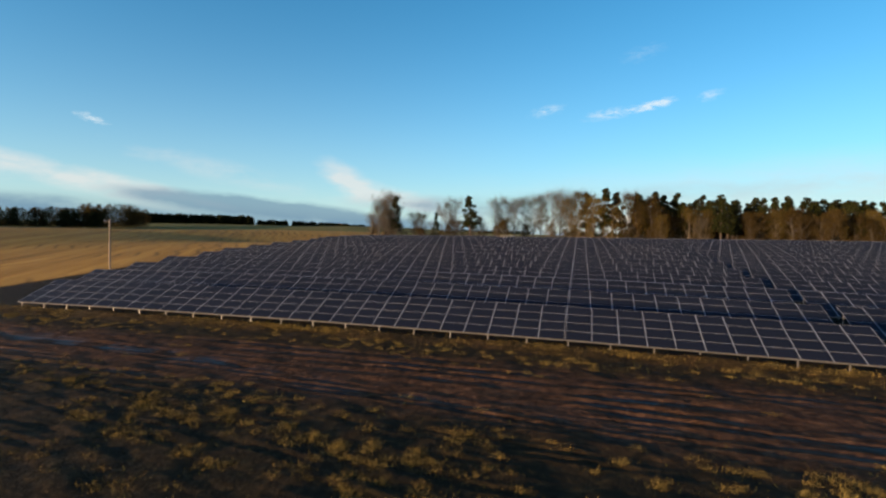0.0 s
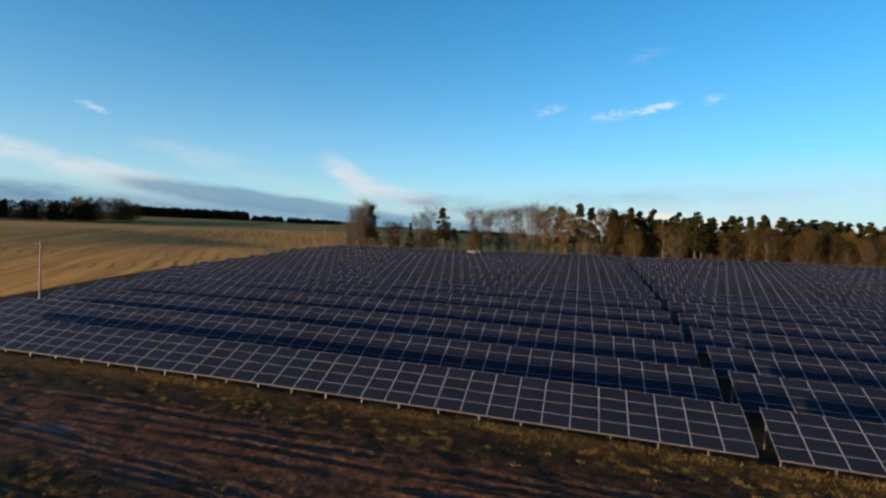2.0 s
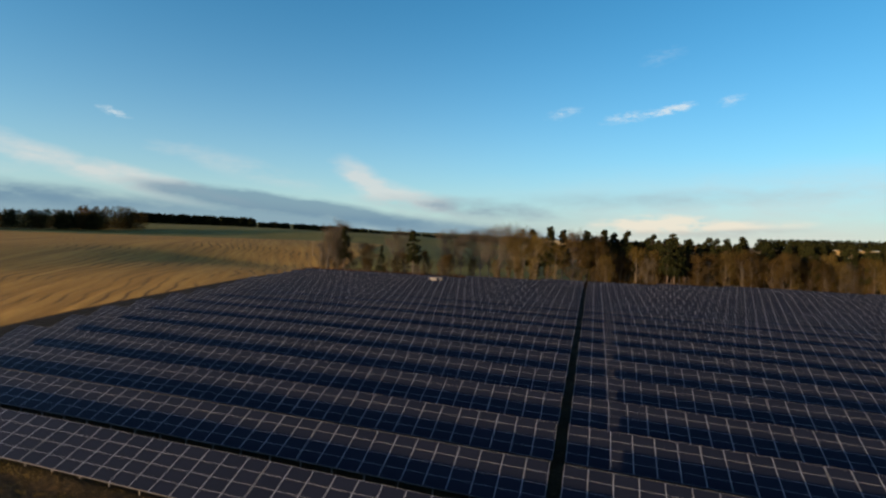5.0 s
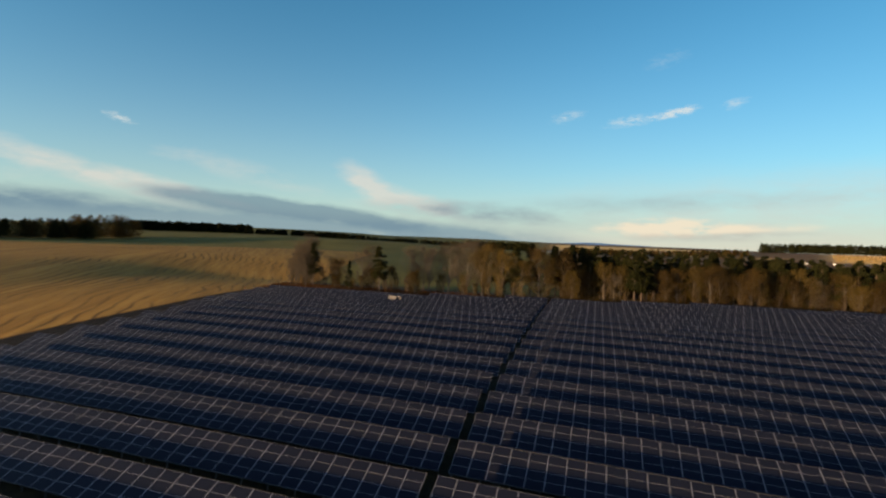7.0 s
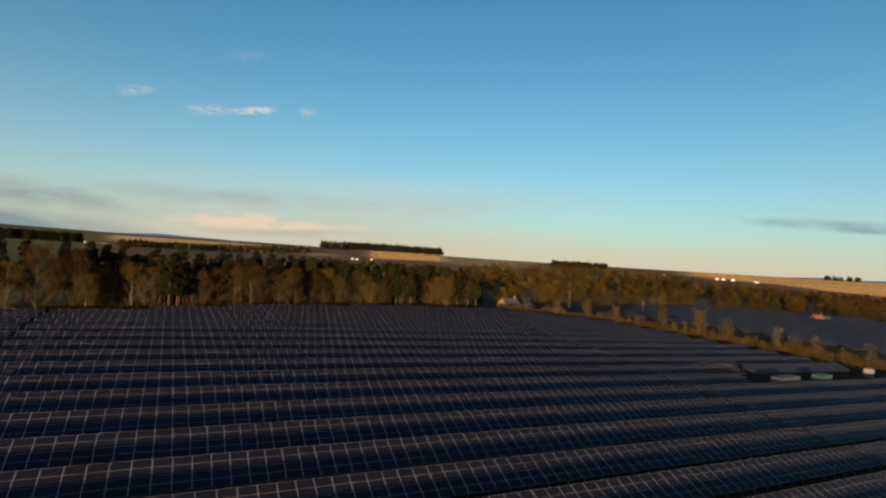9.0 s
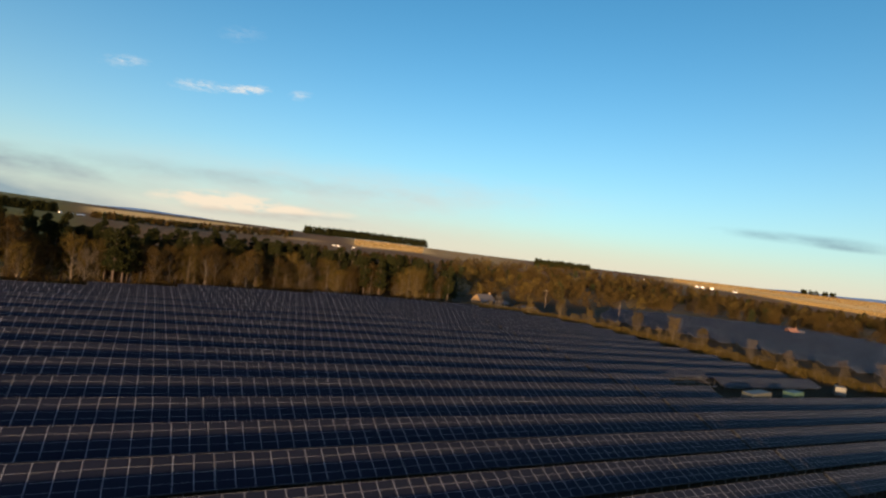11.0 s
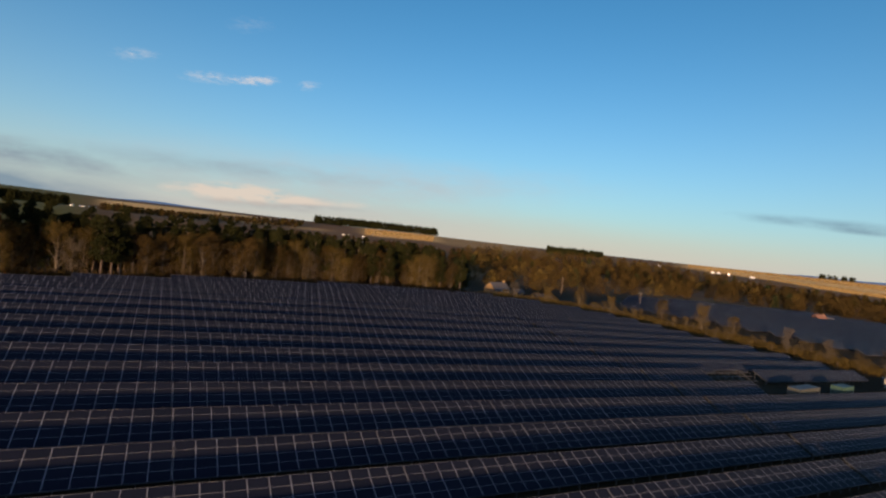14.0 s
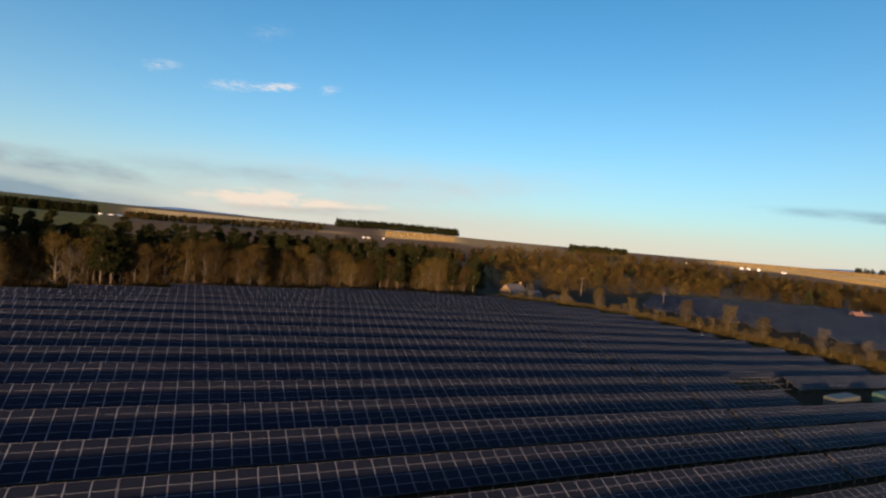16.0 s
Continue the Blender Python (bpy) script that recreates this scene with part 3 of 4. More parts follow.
for row in range(1, 22):
    v = (row - 1) * ROW_PITCH
    x, lim = 0.0, west_end(v)
    while x > lim + 2:
        n = min(NT, round((x - lim) / MOD_W))
        x -= n * MOD_W
        table(x, row, n, 2 if row == 1 else 1 if row <= 9 and x > -60 else 0)
        x -= SEAM
    x, k, lim = LANE, 0, east_end(v)
    while x < lim - 2:
        n = min(4 if k == 6 or row == 9 and k == 8 else NT, round((lim - x) / MOD_W))
        gone = row == 9 and k > 8 or row == 10 and k == 8
        if x > west_end(v) - 6 and not gone and n > 0:
            table(x, row, n, 1 if row <= 10 and x < 90 else 0 if row < 17 else -1)
        x += n * MOD_W + (LANE if k == 6 else SEAM)
        k += 1
# second field beyond the hedge
for row in range(11, 32):
    v = (row - 1) * ROW_PITCH
    y = v - 0.0403 * 330
    x = float(np.interp(y, [60, 72, 108, 134, 200], [264, 251, 225, 210, 292]))
    xb = float(np.interp(y, [60, 125, 175, 200], [480, 455, 425, 330]))
    x, xb = x - 0.0403 * v, xb - 0.0403 * v
    while x < xb:
        table(x, row, NT, -1)
        x += TW + SEAM
# tables too far to tell their panels apart, as one mass
fv, ff, fi, fb = [], [], [], 0
cache = {}
for m, n in FAR_TABLES:
    if n not in cache:
        g_ = Geo()
        for r in range(4):
            for c_ in range(n):
                module_geo(g_, c_ * MOD_W + 0.01, r * MOD_H + 0.01)
        for _, q in frame_pieces(n):
            g_.add(q.v, q.f, 3)
        cache[n] = (np.array([tuple(v) for v in g_.v]), g_.f, g_.i)
    v, f, i_ = cache[n]
    mm = np.array(m)
    fv.append(v @ mm[:3, :3].T + mm[:3, 3])
    ff.extend(tuple(fb + k for k in q) for q in f)
    fi.extend(i_)
    fb += len(v)
tagged(new("distant_solar_tables", mesh_from("distant_solar_tables", np.concatenate(fv), ff, PANEL_MATS, fi)),
       "further rows of dark solar tables beyond the hedge and at the field's end", "solar panels", kind="stuff")


# ---- trees ----
def twig_quads(points, dirs, length, width, r):
    """Thin flat twigs: n points, n directions."""
    n = len(points)
    d = dirs / np.linalg.norm(dirs, axis=1, keepdims=True)
    side = np.cross(d, r.normal(size=(n, 3)))
    side /= np.linalg.norm(side, axis=1, keepdims=True) + 1e-9
    ln = length * r.uniform(0.6, 1.3, (n, 1))
    wd = width * r.uniform(0.6, 1.3, (n, 1))
    a, b = points, points + d * ln
    v = np.stack([a - side * wd, a + side * wd, b + side * wd * 0.3, b - side * wd * 0.3], 1).reshape(-1, 3)
    return v, np.arange(4 * n).reshape(n, 4)


def quads_mesh(name, v, f, mats):
    me_ = bpy.data.meshes.new(name)
    me_.vertices.add(len(v))
    me_.vertices.foreach_set("co", np.asarray(v, np.float32).ravel())
    me_.loops.add(f.size)
    me_.loops.foreach_set("vertex_index", f.ravel().astype(np.int32))
    me_.polygons.add(len(f))
    me_.polygons.foreach_set("loop_start", np.arange(0, f.size, 4, dtype=np.int32))
    for m_ in mats:
        me_.materials.append(m_)
    me_.update(calc_edges=True)
    return me_


def bare_tree_data(seed, h, spread, limbs, twigs, lift=0.25, width=0.035, haze_=0.22):
    """Trunk geometry and twig arrays of a leafless tree."""
    r = np.random.default_rng(seed)
    g_ = Geo()
    lean = Vector((r.normal() * 0.03, r.normal() * 0.03, 1))
    tip = lean * h * 0.93
    knots = [Vector((0, 0, -0.5))] + [lean * (h * t) + Vector((r.normal(), r.normal(), 0)) * h * 0.012 for t in (0.22, 0.45, 0.7)] + [tip]
    rad = [h * q for q in (0.017, 0.013, 0.010, 0.006, 0.002)]
    for k in range(4):
        g_.tube(knots[k], knots[k + 1], rad[k], rad[k + 1], 6)
    tp, td = [], []
    for k in range(limbs):
        t = lift + (0.95 - lift) * (k + r.uniform(0, 1)) / limbs
        base = lean * (h * t)
        a = r.uniform(0, 6.283)
        env = math.sin(min(1.0, (t - lift + 0.12) / (1.1 - lift)) * math.pi) ** 0.6
        ln = spread * h * env * r.uniform(0.7, 1.1)
        up = r.uniform(0.5, 1.3) + t * 0.5
        d = Vector((math.cos(a), math.sin(a), up)).normalized()
        mid, end = base + d * ln * 0.55, base + d * ln + Vector((0, 0, ln * 0.12))
        r0 = h * 0.0055 * (1.15 - t)
        g_.tube(base, mid, r0, r0 * 0.6, 4)
        g_.tube(mid, end, r0 * 0.6, r0 * 0.15, 3)
        for _ in range(5):
            u = r.uniform(0.25, 1.0)
            p0 = base + d * ln * u
            d2 = (d + Vector(r.normal(size=3)) * 0.55 + Vector((0, 0, 0.25))).normalized()
            l2 = ln * r.uniform(0.25, 0.5) + 0.3
            p1 = p0 + d2 * l2
            g_.tube(p0, p1, r0 * 0.35, r0 * 0.08, 3)
            for _ in range(twigs):
                q = r.uniform(0.2, 1.0)
                tp.append(p0 + d2 * l2 * q + Vector(r.normal(size=3)) * haze_)
                td.append(d2 + Vector(r.normal(size=3)) * 0.8 + Vector((0, 0, 0.3)))
    v, f = twig_quads(np.array(tp), np.array(td), h * 0.055, width, r)
    return g_, v, f


def clump_data(seed, centres, radii, per, size, r=None):
    """Needle or leaf clumps: small quads filling flattened balls."""
    r = np.random.default_rng(seed)
    pts, dr = [], []
    for c_, rr in zip(centres, radii):
        d = r.normal(size=(per, 3))
        d /= np.linalg.norm(d, axis=1, keepdims=True)
        q = np.asarray(c_) + d * (r.uniform(0.35, 1.0, (per, 1)) ** 0.6) * rr * np.array([1, 1, 0.62])
        pts.append(q)
        dr.append(d + r.normal(size=(per, 3)) * 0.5)
    return twig_quads(np.concatenate(pts), np.concatenate(dr), size, size * 0.33, r)


def pine_data(seed, h):
    r = np.random.default_rng(seed)
    g_ = Geo()
    lean = Vector((r.normal() * 0.02, r.normal() * 0.02, 1))
    ts = [0, 0.35, 0.65, 0.97]
    rad = [h * q for q in (0.016, 0.012, 0.008, 0.002)]
    for k in range(3):
        g_.tube(lean * (h * ts[k]) - Vector((0, 0, 0.5 if k == 0 else 0)), lean * (h * ts[k + 1]), rad[k], rad[k + 1], 6)
    cs, rs = [], []
    for k in range(52):
        t = r.uniform(0.30, 1.0)
        a = r.uniform(0, 6.283)
        reach = h * 0.165 * min(1.0, (1.03 - t) / 0.42) ** 0.8 * r.uniform(0.3, 1.0)
        p_ = lean * (h * t) + Vector((math.cos(a) * reach, math.sin(a) * reach, 0))
        g_.tube(lean * (h * (t - 0.05)), p_, h * 0.0035, h * 0.001, 3)
        cs.append(p_)
        rs.append(h * r.uniform(0.040, 0.068) * (1.25 - 0.6 * t))
    v, f = clump_data(seed + 7, cs, rs, 170, h * 0.019)
    return g_, v, f


def spruce_data(seed, h):
    r = np.random.default_rng(seed)
    g_ = Geo()
    g_.tube((0, 0, -0.5), (0, 0, h * 0.97), h * 0.016, 0.02, 6)
    cs, rs = [], []
    for k in range(60):
        t = r.uniform(0.08, 1.0) ** 0.8
        a = r.uniform(0, 6.283)
        reach = h * 0.21 * (1.03 - t) * r.uniform(0.4, 1.0)
        cs.append((math.cos(a) * reach, math.sin(a) * reach, h * t))
        rs.append(h * (0.03 + 0.045 * (1 - t)))
    v, f = clump_data(seed + 7, cs, rs, 90, h * 0.021)
    return g_, v, f


TREE_DATA = {
    "oak": [(bare_tree_data(10 + k, 13.0, 0.37, 34, 24, 0.18, 0.016, 0.45), M_BARK, M_TWIG_GREY, "leafless grey-brown tree with a fine twig crown beside the solar field") for k in range(3)],
    "larch": [(bare_tree_data(20 + k, 13.0, 0.38, 36, 26, 0.06, 0.028, 0.42), M_BIRCH, M_TWIG_OCHRE, "bare ochre-twigged tree with a pale trunk at the wood's edge") for k in range(3)],
    "brown": [(bare_tree_data(30 + k, 13.0, 0.40, 36, 28, 0.05, 0.030, 0.42), M_BARK, M_TWIG_BROWN, "bare brown tree with dense twigs at the wood's edge") for k in range(3)],
    "shrub": [(bare_tree_data(60 + k, 6.0, 0.50, 26, 12, 0.02, 0.020, 0.30), M_BIRCH, M_TWIG_OCHRE, "straggly bare hedgerow bush with golden-brown twigs") for k in range(4)],
    "pine": [(pine_data(40 + k, 15.0), M_PINEBARK, M_NEEDLE, "dark green pine with a bare lower trunk beside the solar field") for k in range(3)],
    "spruce": [(spruce_data(50 + k, 13.0), M_BARK, M_NEEDLE_DARK, "dark conical spruce near the farmhouse") for k in range(2)],
}
TREES = {}


def tree(kind, x, y, h, seed):
    """One tree as a thing with a trunk and a crown."""
    r = random.Random(seed)
    var = r.randrange(len(TREE_DATA[kind]))
    (g_, v, f), bark, leaf, label = TREE_DATA[kind][var]
    base_h = {"pine": 15.0, "shrub": 6.0}.get(kind, 13.0)
    k = h / base_h
    m = pose(x, y, ground_z(x, y) - 0.1, 0, 0, r.uniform(0, 360))
    if (kind, var) not in TREES:
        root = empty({"oak": "bare_tree", "larch": "birch_tree", "brown": "bare_tree", "pine": "pine_tree", "spruce": "spruce_tree", "shrub": "hedge_bush"}[kind], m, label, "tree", "trees along the solar field")
        part("trunk", g_.mesh("trunk", (bark,), False), None, root)
        part("crown", quads_mesh("crown", v, f, (leaf,)), None, root)
        root.scale = (k, k, k)
        TREES[kind, var] = root
        return root
    ob = copy_thing(TREES[kind, var], m)
    ob.scale = (k * r.uniform(0.9, 1.1), k * r.uniform(0.9, 1.1), k)
    return ob


LINE_X = [-80, -45, -6, 48, 93, 137, 150]
LINE_Y = [127, 121, 126, 139, 148, 152, 150]


def wood_edge(x):
    return float(np.interp(x, LINE_X, LINE_Y))


rt = random.Random(11)
# open row of trees in the west
for kind, x, dy, h in [("oak", -80.5, 1, 8), ("oak", -77.5, 0, 10), ("oak", -75, 1, 11.5), ("oak", -73, -1, 9), ("oak", -79, 4, 12.5), ("oak", -76, 6, 14), ("oak", -73.5, 3, 13), ("pine", -72, 2, 13.5), ("oak", -67, 8, 8.5), ("brown", -63.5, 3, 8.0),
                       ("spruce", -57, 0, 8.5), ("oak", -55.5, 7, 11), ("oak", -52, 9, 12), ("pine", -45.6, -1.0, 13.0), ("brown", -43, 3, 7), ("oak", -39, 9, 12), ("oak", -36, 12, 12.5),
                       ("oak", -33, 8, 12), ("oak", -30, 14, 13), ("oak", -27, 9, 12.5), ("oak", -24.5, 12, 13.5), ("oak", -21, 8, 14), ("oak", -18.5, 11, 14), ("larch", -15.5, 3, 12.5),
                       ("larch", -13, 1, 13.5), ("pine", -10.5, 4, 14.5), ("larch", -9, -1, 12), ("pine", -5.8, 0.5, 15.5), ("larch", -3.5, -1.0, 10), ("pine", -1.5, 6, 15), ("brown", 1.5, 0, 13),
                       ("larch", 4.0, 3, 11), ("pine", 6, 7, 14.5), ("brown", 8.5, 1, 12.5)]:
    tree(kind, x, wood_edge(x) + dy, h * 1.12, rt.random())
# low bare shrubs under them
for k in range(34):
    x = -82 + 96 * rt.random()
    tree(rt.choice(["brown", "brown", "larch", "oak"]), x, wood_edge(x) + rt.uniform(-1, 9), rt.uniform(3.2, 7.0), rt.random())
# close edge of the wood further east
x = 11.0
while x < 141:
    kind = rt.choices(["larch", "brown", "pine", "oak"], [0.26, 0.46, 0.22, 0.06])[0]
    tree(kind, x, wood_edge(x) + rt.uniform(-1.0, 7.0), rt.uniform(7.5, 12.0) if kind != "pine" else rt.uniform(12.8, 15.5), rt.random())
    x += rt.uniform(1.6, 3.0)
x = 6.0
while x < 138:
    kind = rt.choices(["pine", "brown", "larch"], [0.86, 0.10, 0.04])[0]
    tree(kind, x, wood_edge(x) + rt.uniform(6, 14), rt.uniform(10, 12) if kind != "pine" else rt.uniform(14.2, 17.4), rt.random())
    x += rt.uniform(1.1, 1.9)
tree("larch", 51, 147, 12.5, 0.31)
for x, y, h, k in [(139.5, 158, 12.5, 0.2), (142.5, 160, 11.5, 0.6), (137, 163, 12, 0.1), (158, 181, 13.5, 0.7), (161.5, 184, 14, 0.4), (164.5, 187, 13, 0.8), (156, 187, 12, 0.9)]:
    tree("spruce", x, y, h, k)


def wood(name, spots, seed, mats, label, size, per):
    """A far wood as one mass of small twig or needle pieces: spots of (x, y, height, width, material index)."""
    r = np.random.default_rng(seed)
    vs, fs, ix, base = [], [], [], 0
    for x, y, h, wdt, mi in spots:
        z = ground_z(x, y)
        n = per
        t = r.uniform(0.05, 1.0, n)
        env = np.sqrt(np.clip(1 - (2 * t - 0.85) ** 2, 0.05, 1)) if mi != 0 else np.sqrt(np.clip(1.05 - t, 0.03, 1))
        a = r.uniform(0, 6.283, n)
        rad_ = wdt * env * np.sqrt(r.uniform(0.1, 1, n))
        p_ = np.stack([x + np.cos(a) * rad_, y + np.sin(a) * rad_, z + h * t], -1)
        d = r.normal(size=(n, 3)) + np.array([0, 0, 0.6])
        v, f = twig_quads(p_, d, size, size * (0.30 if mi == 0 else 0.13), r)
        vs.append(v)
        fs.append(f + base)
        ix.append(np.full(len(f), mi))
        base += len(v)
    me_ = quads_mesh(name, np.concatenate(vs), np.concatenate(fs), mats)
    me_.polygons.foreach_set("material_index", np.concatenate(ix).astype(np.int32))
    return tagged(new(name, me_), label, "wood", kind="stuff")


WOOD_MATS = (M_NEEDLE, M_TWIG_BROWN, M_TWIG_OCHRE)
DARK_MATS = (M_NEEDLE_DARK, M_TWIG_BROWN, M_TWIG_OCHRE)
r = np.random.default_rng(3)
spots = []
for _ in range(330):
    x = r.uniform(8, 150)
    y = wood_edge(x) + 16 + r.uniform(0, 1) * 55
    k = r.choice([0, 1, 2], p=[0.66, 0.26, 0.08])
    low = float(np.interp(x, [0, 40, 80], [0.76, 0.82, 1.0]))
    spots.append((x, y, low * (r.uniform(11.5, 15) if k == 0 else r.uniform(8, 12)), r.uniform(1.8, 3.0), k))
wood("pine_wood", spots, 4, WOOD_MATS, "dense mixed wood of dark pines and bare trees behind the solar field", 0.9, 260)
spots = []
for _ in range(900):
    x, y = r.uniform(165, 760), r.uniform(190, 640)
    b = math.degrees(math.atan2(x - 33, y + 8))
    if b < 33 or b > 76 or y < float(np.interp(x, [165, 230, 300, 330, 425, 470, 760], [205, 200, 207, 212, 190, 150, 60])):
        continue
    k = r.choice([0, 1, 2], p=[0.03, 0.72, 0.25])
    spots.append((x, y, r.uniform(8, 12.5), r.uniform(3.0, 5.5), k))
for _ in range(160):
    x = r.uniform(440, 760)
    spots.append((x, r.uniform(40, 190), r.uniform(6, 10), r.uniform(3, 5), 1))
wood("valley_wood", spots, 5, DARK_MATS, "bare brown woodland filling the low ground beyond the fields", 1.15, 380)


def bearing_strip(b0, b1, d0, d1, h, n, kinds, seed, deep=30):
    rr = np.random.default_rng(seed)
    out = []
    for _ in range(n):
        t = rr.uniform()
        b, d = radians(b0 + (b1 - b0) * t), d0 + (d1 - d0) * t + rr.uniform(0, deep)
        out.append((15 + math.sin(b) * d, -22 + math.cos(b) * d, h * rr.uniform(0.75, 1.1), h * rr.uniform(0.25, 0.4), int(rr.choice(kinds))))
    return out


west = bearing_strip(-66, -49, 560, 600, 17, 200, [0, 1, 1, 2], 1) + bearing_strip(-50.8, -45.4, 600, 640, 22, 80, [1, 1, 2], 2)
wood("skyline_wood", west, 16, WOOD_MATS, "bare brown wood with domed crowns on the stubble field's skyline", 1.3, 330)
far = bearing_strip(-46, -35.2, 860, 880, 13, 300, [0], 3) + bearing_strip(-34.6, -31.6, 880, 890, 8, 40, [0], 4) + bearing_strip(-31, -23, 900, 930, 8, 150, [0], 5)
far += bearing_strip(-23, -19, 940, 960, 7, 40, [0, 1], 6) + bearing_strip(-20, -11, 980, 1000, 11, 110, [0, 0, 1], 7) + bearing_strip(-12, -4.6, 1250, 1300, 20, 190, [0], 8)
far += bearing_strip(17, 30.1, 1580, 1630, 23, 380, [0], 9, 60) + bearing_strip(42.2, 47.8, 1250, 1500, 16, 150, [0], 10) + bearing_strip(66.5, 69, 2000, 2030, 14, 24, [0], 11)
far += bearing_strip(-1.5, 16, 700, 1100, 9, 220, [0, 1, 1, 2], 12, 300) + bearing_strip(16, 56, 520, 640, 8, 300, [1, 1, 1, 0], 13, 160) + bearing_strip(50, 78, 620, 760, 7, 200, [1, 1, 0], 14, 160)
wood("distant_woods", far, 6, WOOD_MATS, "dark distant woods and hedgerows on the ridges", 2.6, 110)

# undergrowth: bracken and shrubs at the wood's foot, hedge along the east side
r = np.random.default_rng(8)
n = 14000
x = -84 + 98 * r.uniform(0, 1, n) ** 1.4
y = np.interp(x, LINE_X, LINE_Y) + r.normal(0.0, 5.0, n)
keep = (waves(x * 0.35, y * 0.35, 9) + r.normal(0, 0.25, n)) > -0.25
x, y = x[keep], y[keep]
p_ = np.stack([x, y, land(x, y) + r.uniform(0.0, 0.5, len(x))], -1)
v, f = twig_quads(p_, r.normal(size=(len(x), 3)) + np.array([0, 0, 1.0]), 0.9, 0.22, r)
tagged(new("bracken", quads_mesh("bracken", v, f, (M_BRACKEN,))), "russet dead bracken along the foot of the wood", "undergrowth", kind="stuff")
# brambles and saplings that close the wood's edge
n = 15000
x = r.uniform(4, 142, n)
y = np.interp(x, LINE_X, LINE_Y) + r.normal(0.5, 2.6, n)
top_ = 1.3 + 1.3 * waves(x * 0.5, y * 0.5, 41)
p_ = np.stack([x, y, land(x, y) + r.uniform(0, 1, n) ** 1.4 * np.clip(top_, 0.3, 3.0)], -1)
v, f = twig_quads(p_, r.normal(size=(n, 3)) + np.array([0, 0, 1.0]), 0.9, 0.06, r)
tagged(new("scrub", quads_mesh("scrub", v, f, (M_TWIG_BROWN,))), "low brown brambles and saplings along the wood's edge", "undergrowth", kind="stuff")
HEDGE = [(146, 140), (164, 134), (178, 122), (190, 108), (198, 90), (210, 74), (221, 60), (234, 44), (248, 26)]


def along(pts, t):
    q = np.array(pts, float)
    return np.array([np.interp(t, np.linspace(0, 1, len(q)), q[:, k]) for k in (0, 1)])


n = 44000
t = r.uniform(0, 1, n)
t = t[waves(t * 90, t * 40, 15) + r.normal(0, 0.3, n) > -0.22]
n = len(t)
q = along(HEDGE, t) + r.normal(0.8, 3.2, (2, n))
p_ = np.stack([q[0], q[1], land(q[0], q[1]) + r.uniform(0, 1, n) ** 1.5 * (1.9 + 1.5 * waves(t * 160, t * 30, 14))], -1)
v, f = twig_quads(p_, r.normal(size=(n, 3)) + np.array([0, 0, 1.2]), 0.8, 0.07, r)
tagged(new("hedge", quads_mesh("hedge", v, f, (M_TWIG_OCHRE,))), "straggly golden-brown winter hedge between the two solar fields", "hedge", kind="stuff")
for k in range(84):
    t = (k + rt.random()) / 84
    px, py = along(HEDGE, t) + np.array([rt.uniform(-2.5, 4.0), rt.uniform(-2.5, 4.0)])
    if k % 7 == 3:
        tree(rt.choice(["oak", "larch", "oak"]), float(px), float(py), rt.uniform(6.0, 9.0), rt.random())
    else:
        tree("shrub", float(px), float(py), rt.uniform(1.8, 4.4), rt.random())

# tufts and grass of the foreground
r = np.random.default_rng(12)
n = 7500
x, y = r.uniform(-72, 16, n), r.uniform(-36, -3.2, n)
mudline = -11.8 - 0.02 * (x + 30)
on_mud = np.exp(-((y - mudline) / (3.6 + 0.035 * np.clip(x + 50, 0, 60))) ** 4)
keep = (waves(x * 0.7, y * 1.3, 21) * 0.9 + r.normal(0, 0.3, n) > 0.04 + 0.9 * on_mud - 0.35 * (y > -4.6))
x, y = x[keep], y[keep]
per = 95
xx, yy = np.repeat(x, per) + r.normal(0, 0.17, len(x) * per), np.repeat(y, per) + r.normal(0, 0.13, len(x) * per)
xx, yy = from_field(xx, yy - 0.4)
p_ = np.stack([xx, yy, land(xx, yy) - 0.05], -1)
v, f = twig_quads(p_, r.normal(size=(len(xx), 3)) * 0.75 + np.array([0.25, 0, 0.7]), 0.21, 0.0055, r)
n = 26000
x2, y2 = r.uniform(-68, 14, n), -3.1 - 0.9 * r.uniform(0, 1, n) ** 1.5
keep = waves(x2 * 0.9, y2, 61) + r.normal(0, 0.3, n) > -0.05
x2, y2 = x2[keep], y2[keep]
x2, y2 = from_field(x2, y2 - 0.4)
p2 = np.stack([x2, y2, land(x2, y2) - 0.05], -1)
v2, f2 = twig_quads(p2, r.normal(size=(len(x2), 3)) * 0.5 + np.array([0.1, -0.1, 0.9]), 0.46, 0.009, r)
v, f = np.concatenate([v, v2]), np.concatenate([f, f2 + len(v)])
tagged(new("grass_tufts", quads_mesh("grass_tufts", v, f, (M_STRAW,))), "bleached dead grass tufts on rough ground beside the track", "grass", kind="stuff")
n = 26000
x, y = r.uniform(-72, 16, n), r.uniform(-36, -2.0, n)
keep = waves(x * 0.8, y * 0.8, 33) + r.normal(0, 0.3, n) > -0.05 + 1.2 * np.exp(-((y + 11.8 + 0.02 * (x + 30)) / 4.2) ** 4)
x, y = x[keep], y[keep]
x, y = from_field(x, y - 0.4)
p_ = np.stack([x, y, land(x, y) - 0.04], -1)
v, f = twig_quads(p_, r.normal(size=(len(x), 3)) * 0.7 + np.array([0, 0, 1.0]), 0.17, 0.012, r)
tagged(new("grass", quads_mesh("grass", v, f, (M_GRASS,))), "short rough winter grass beside the muddy track", "grass", kind="stuff")


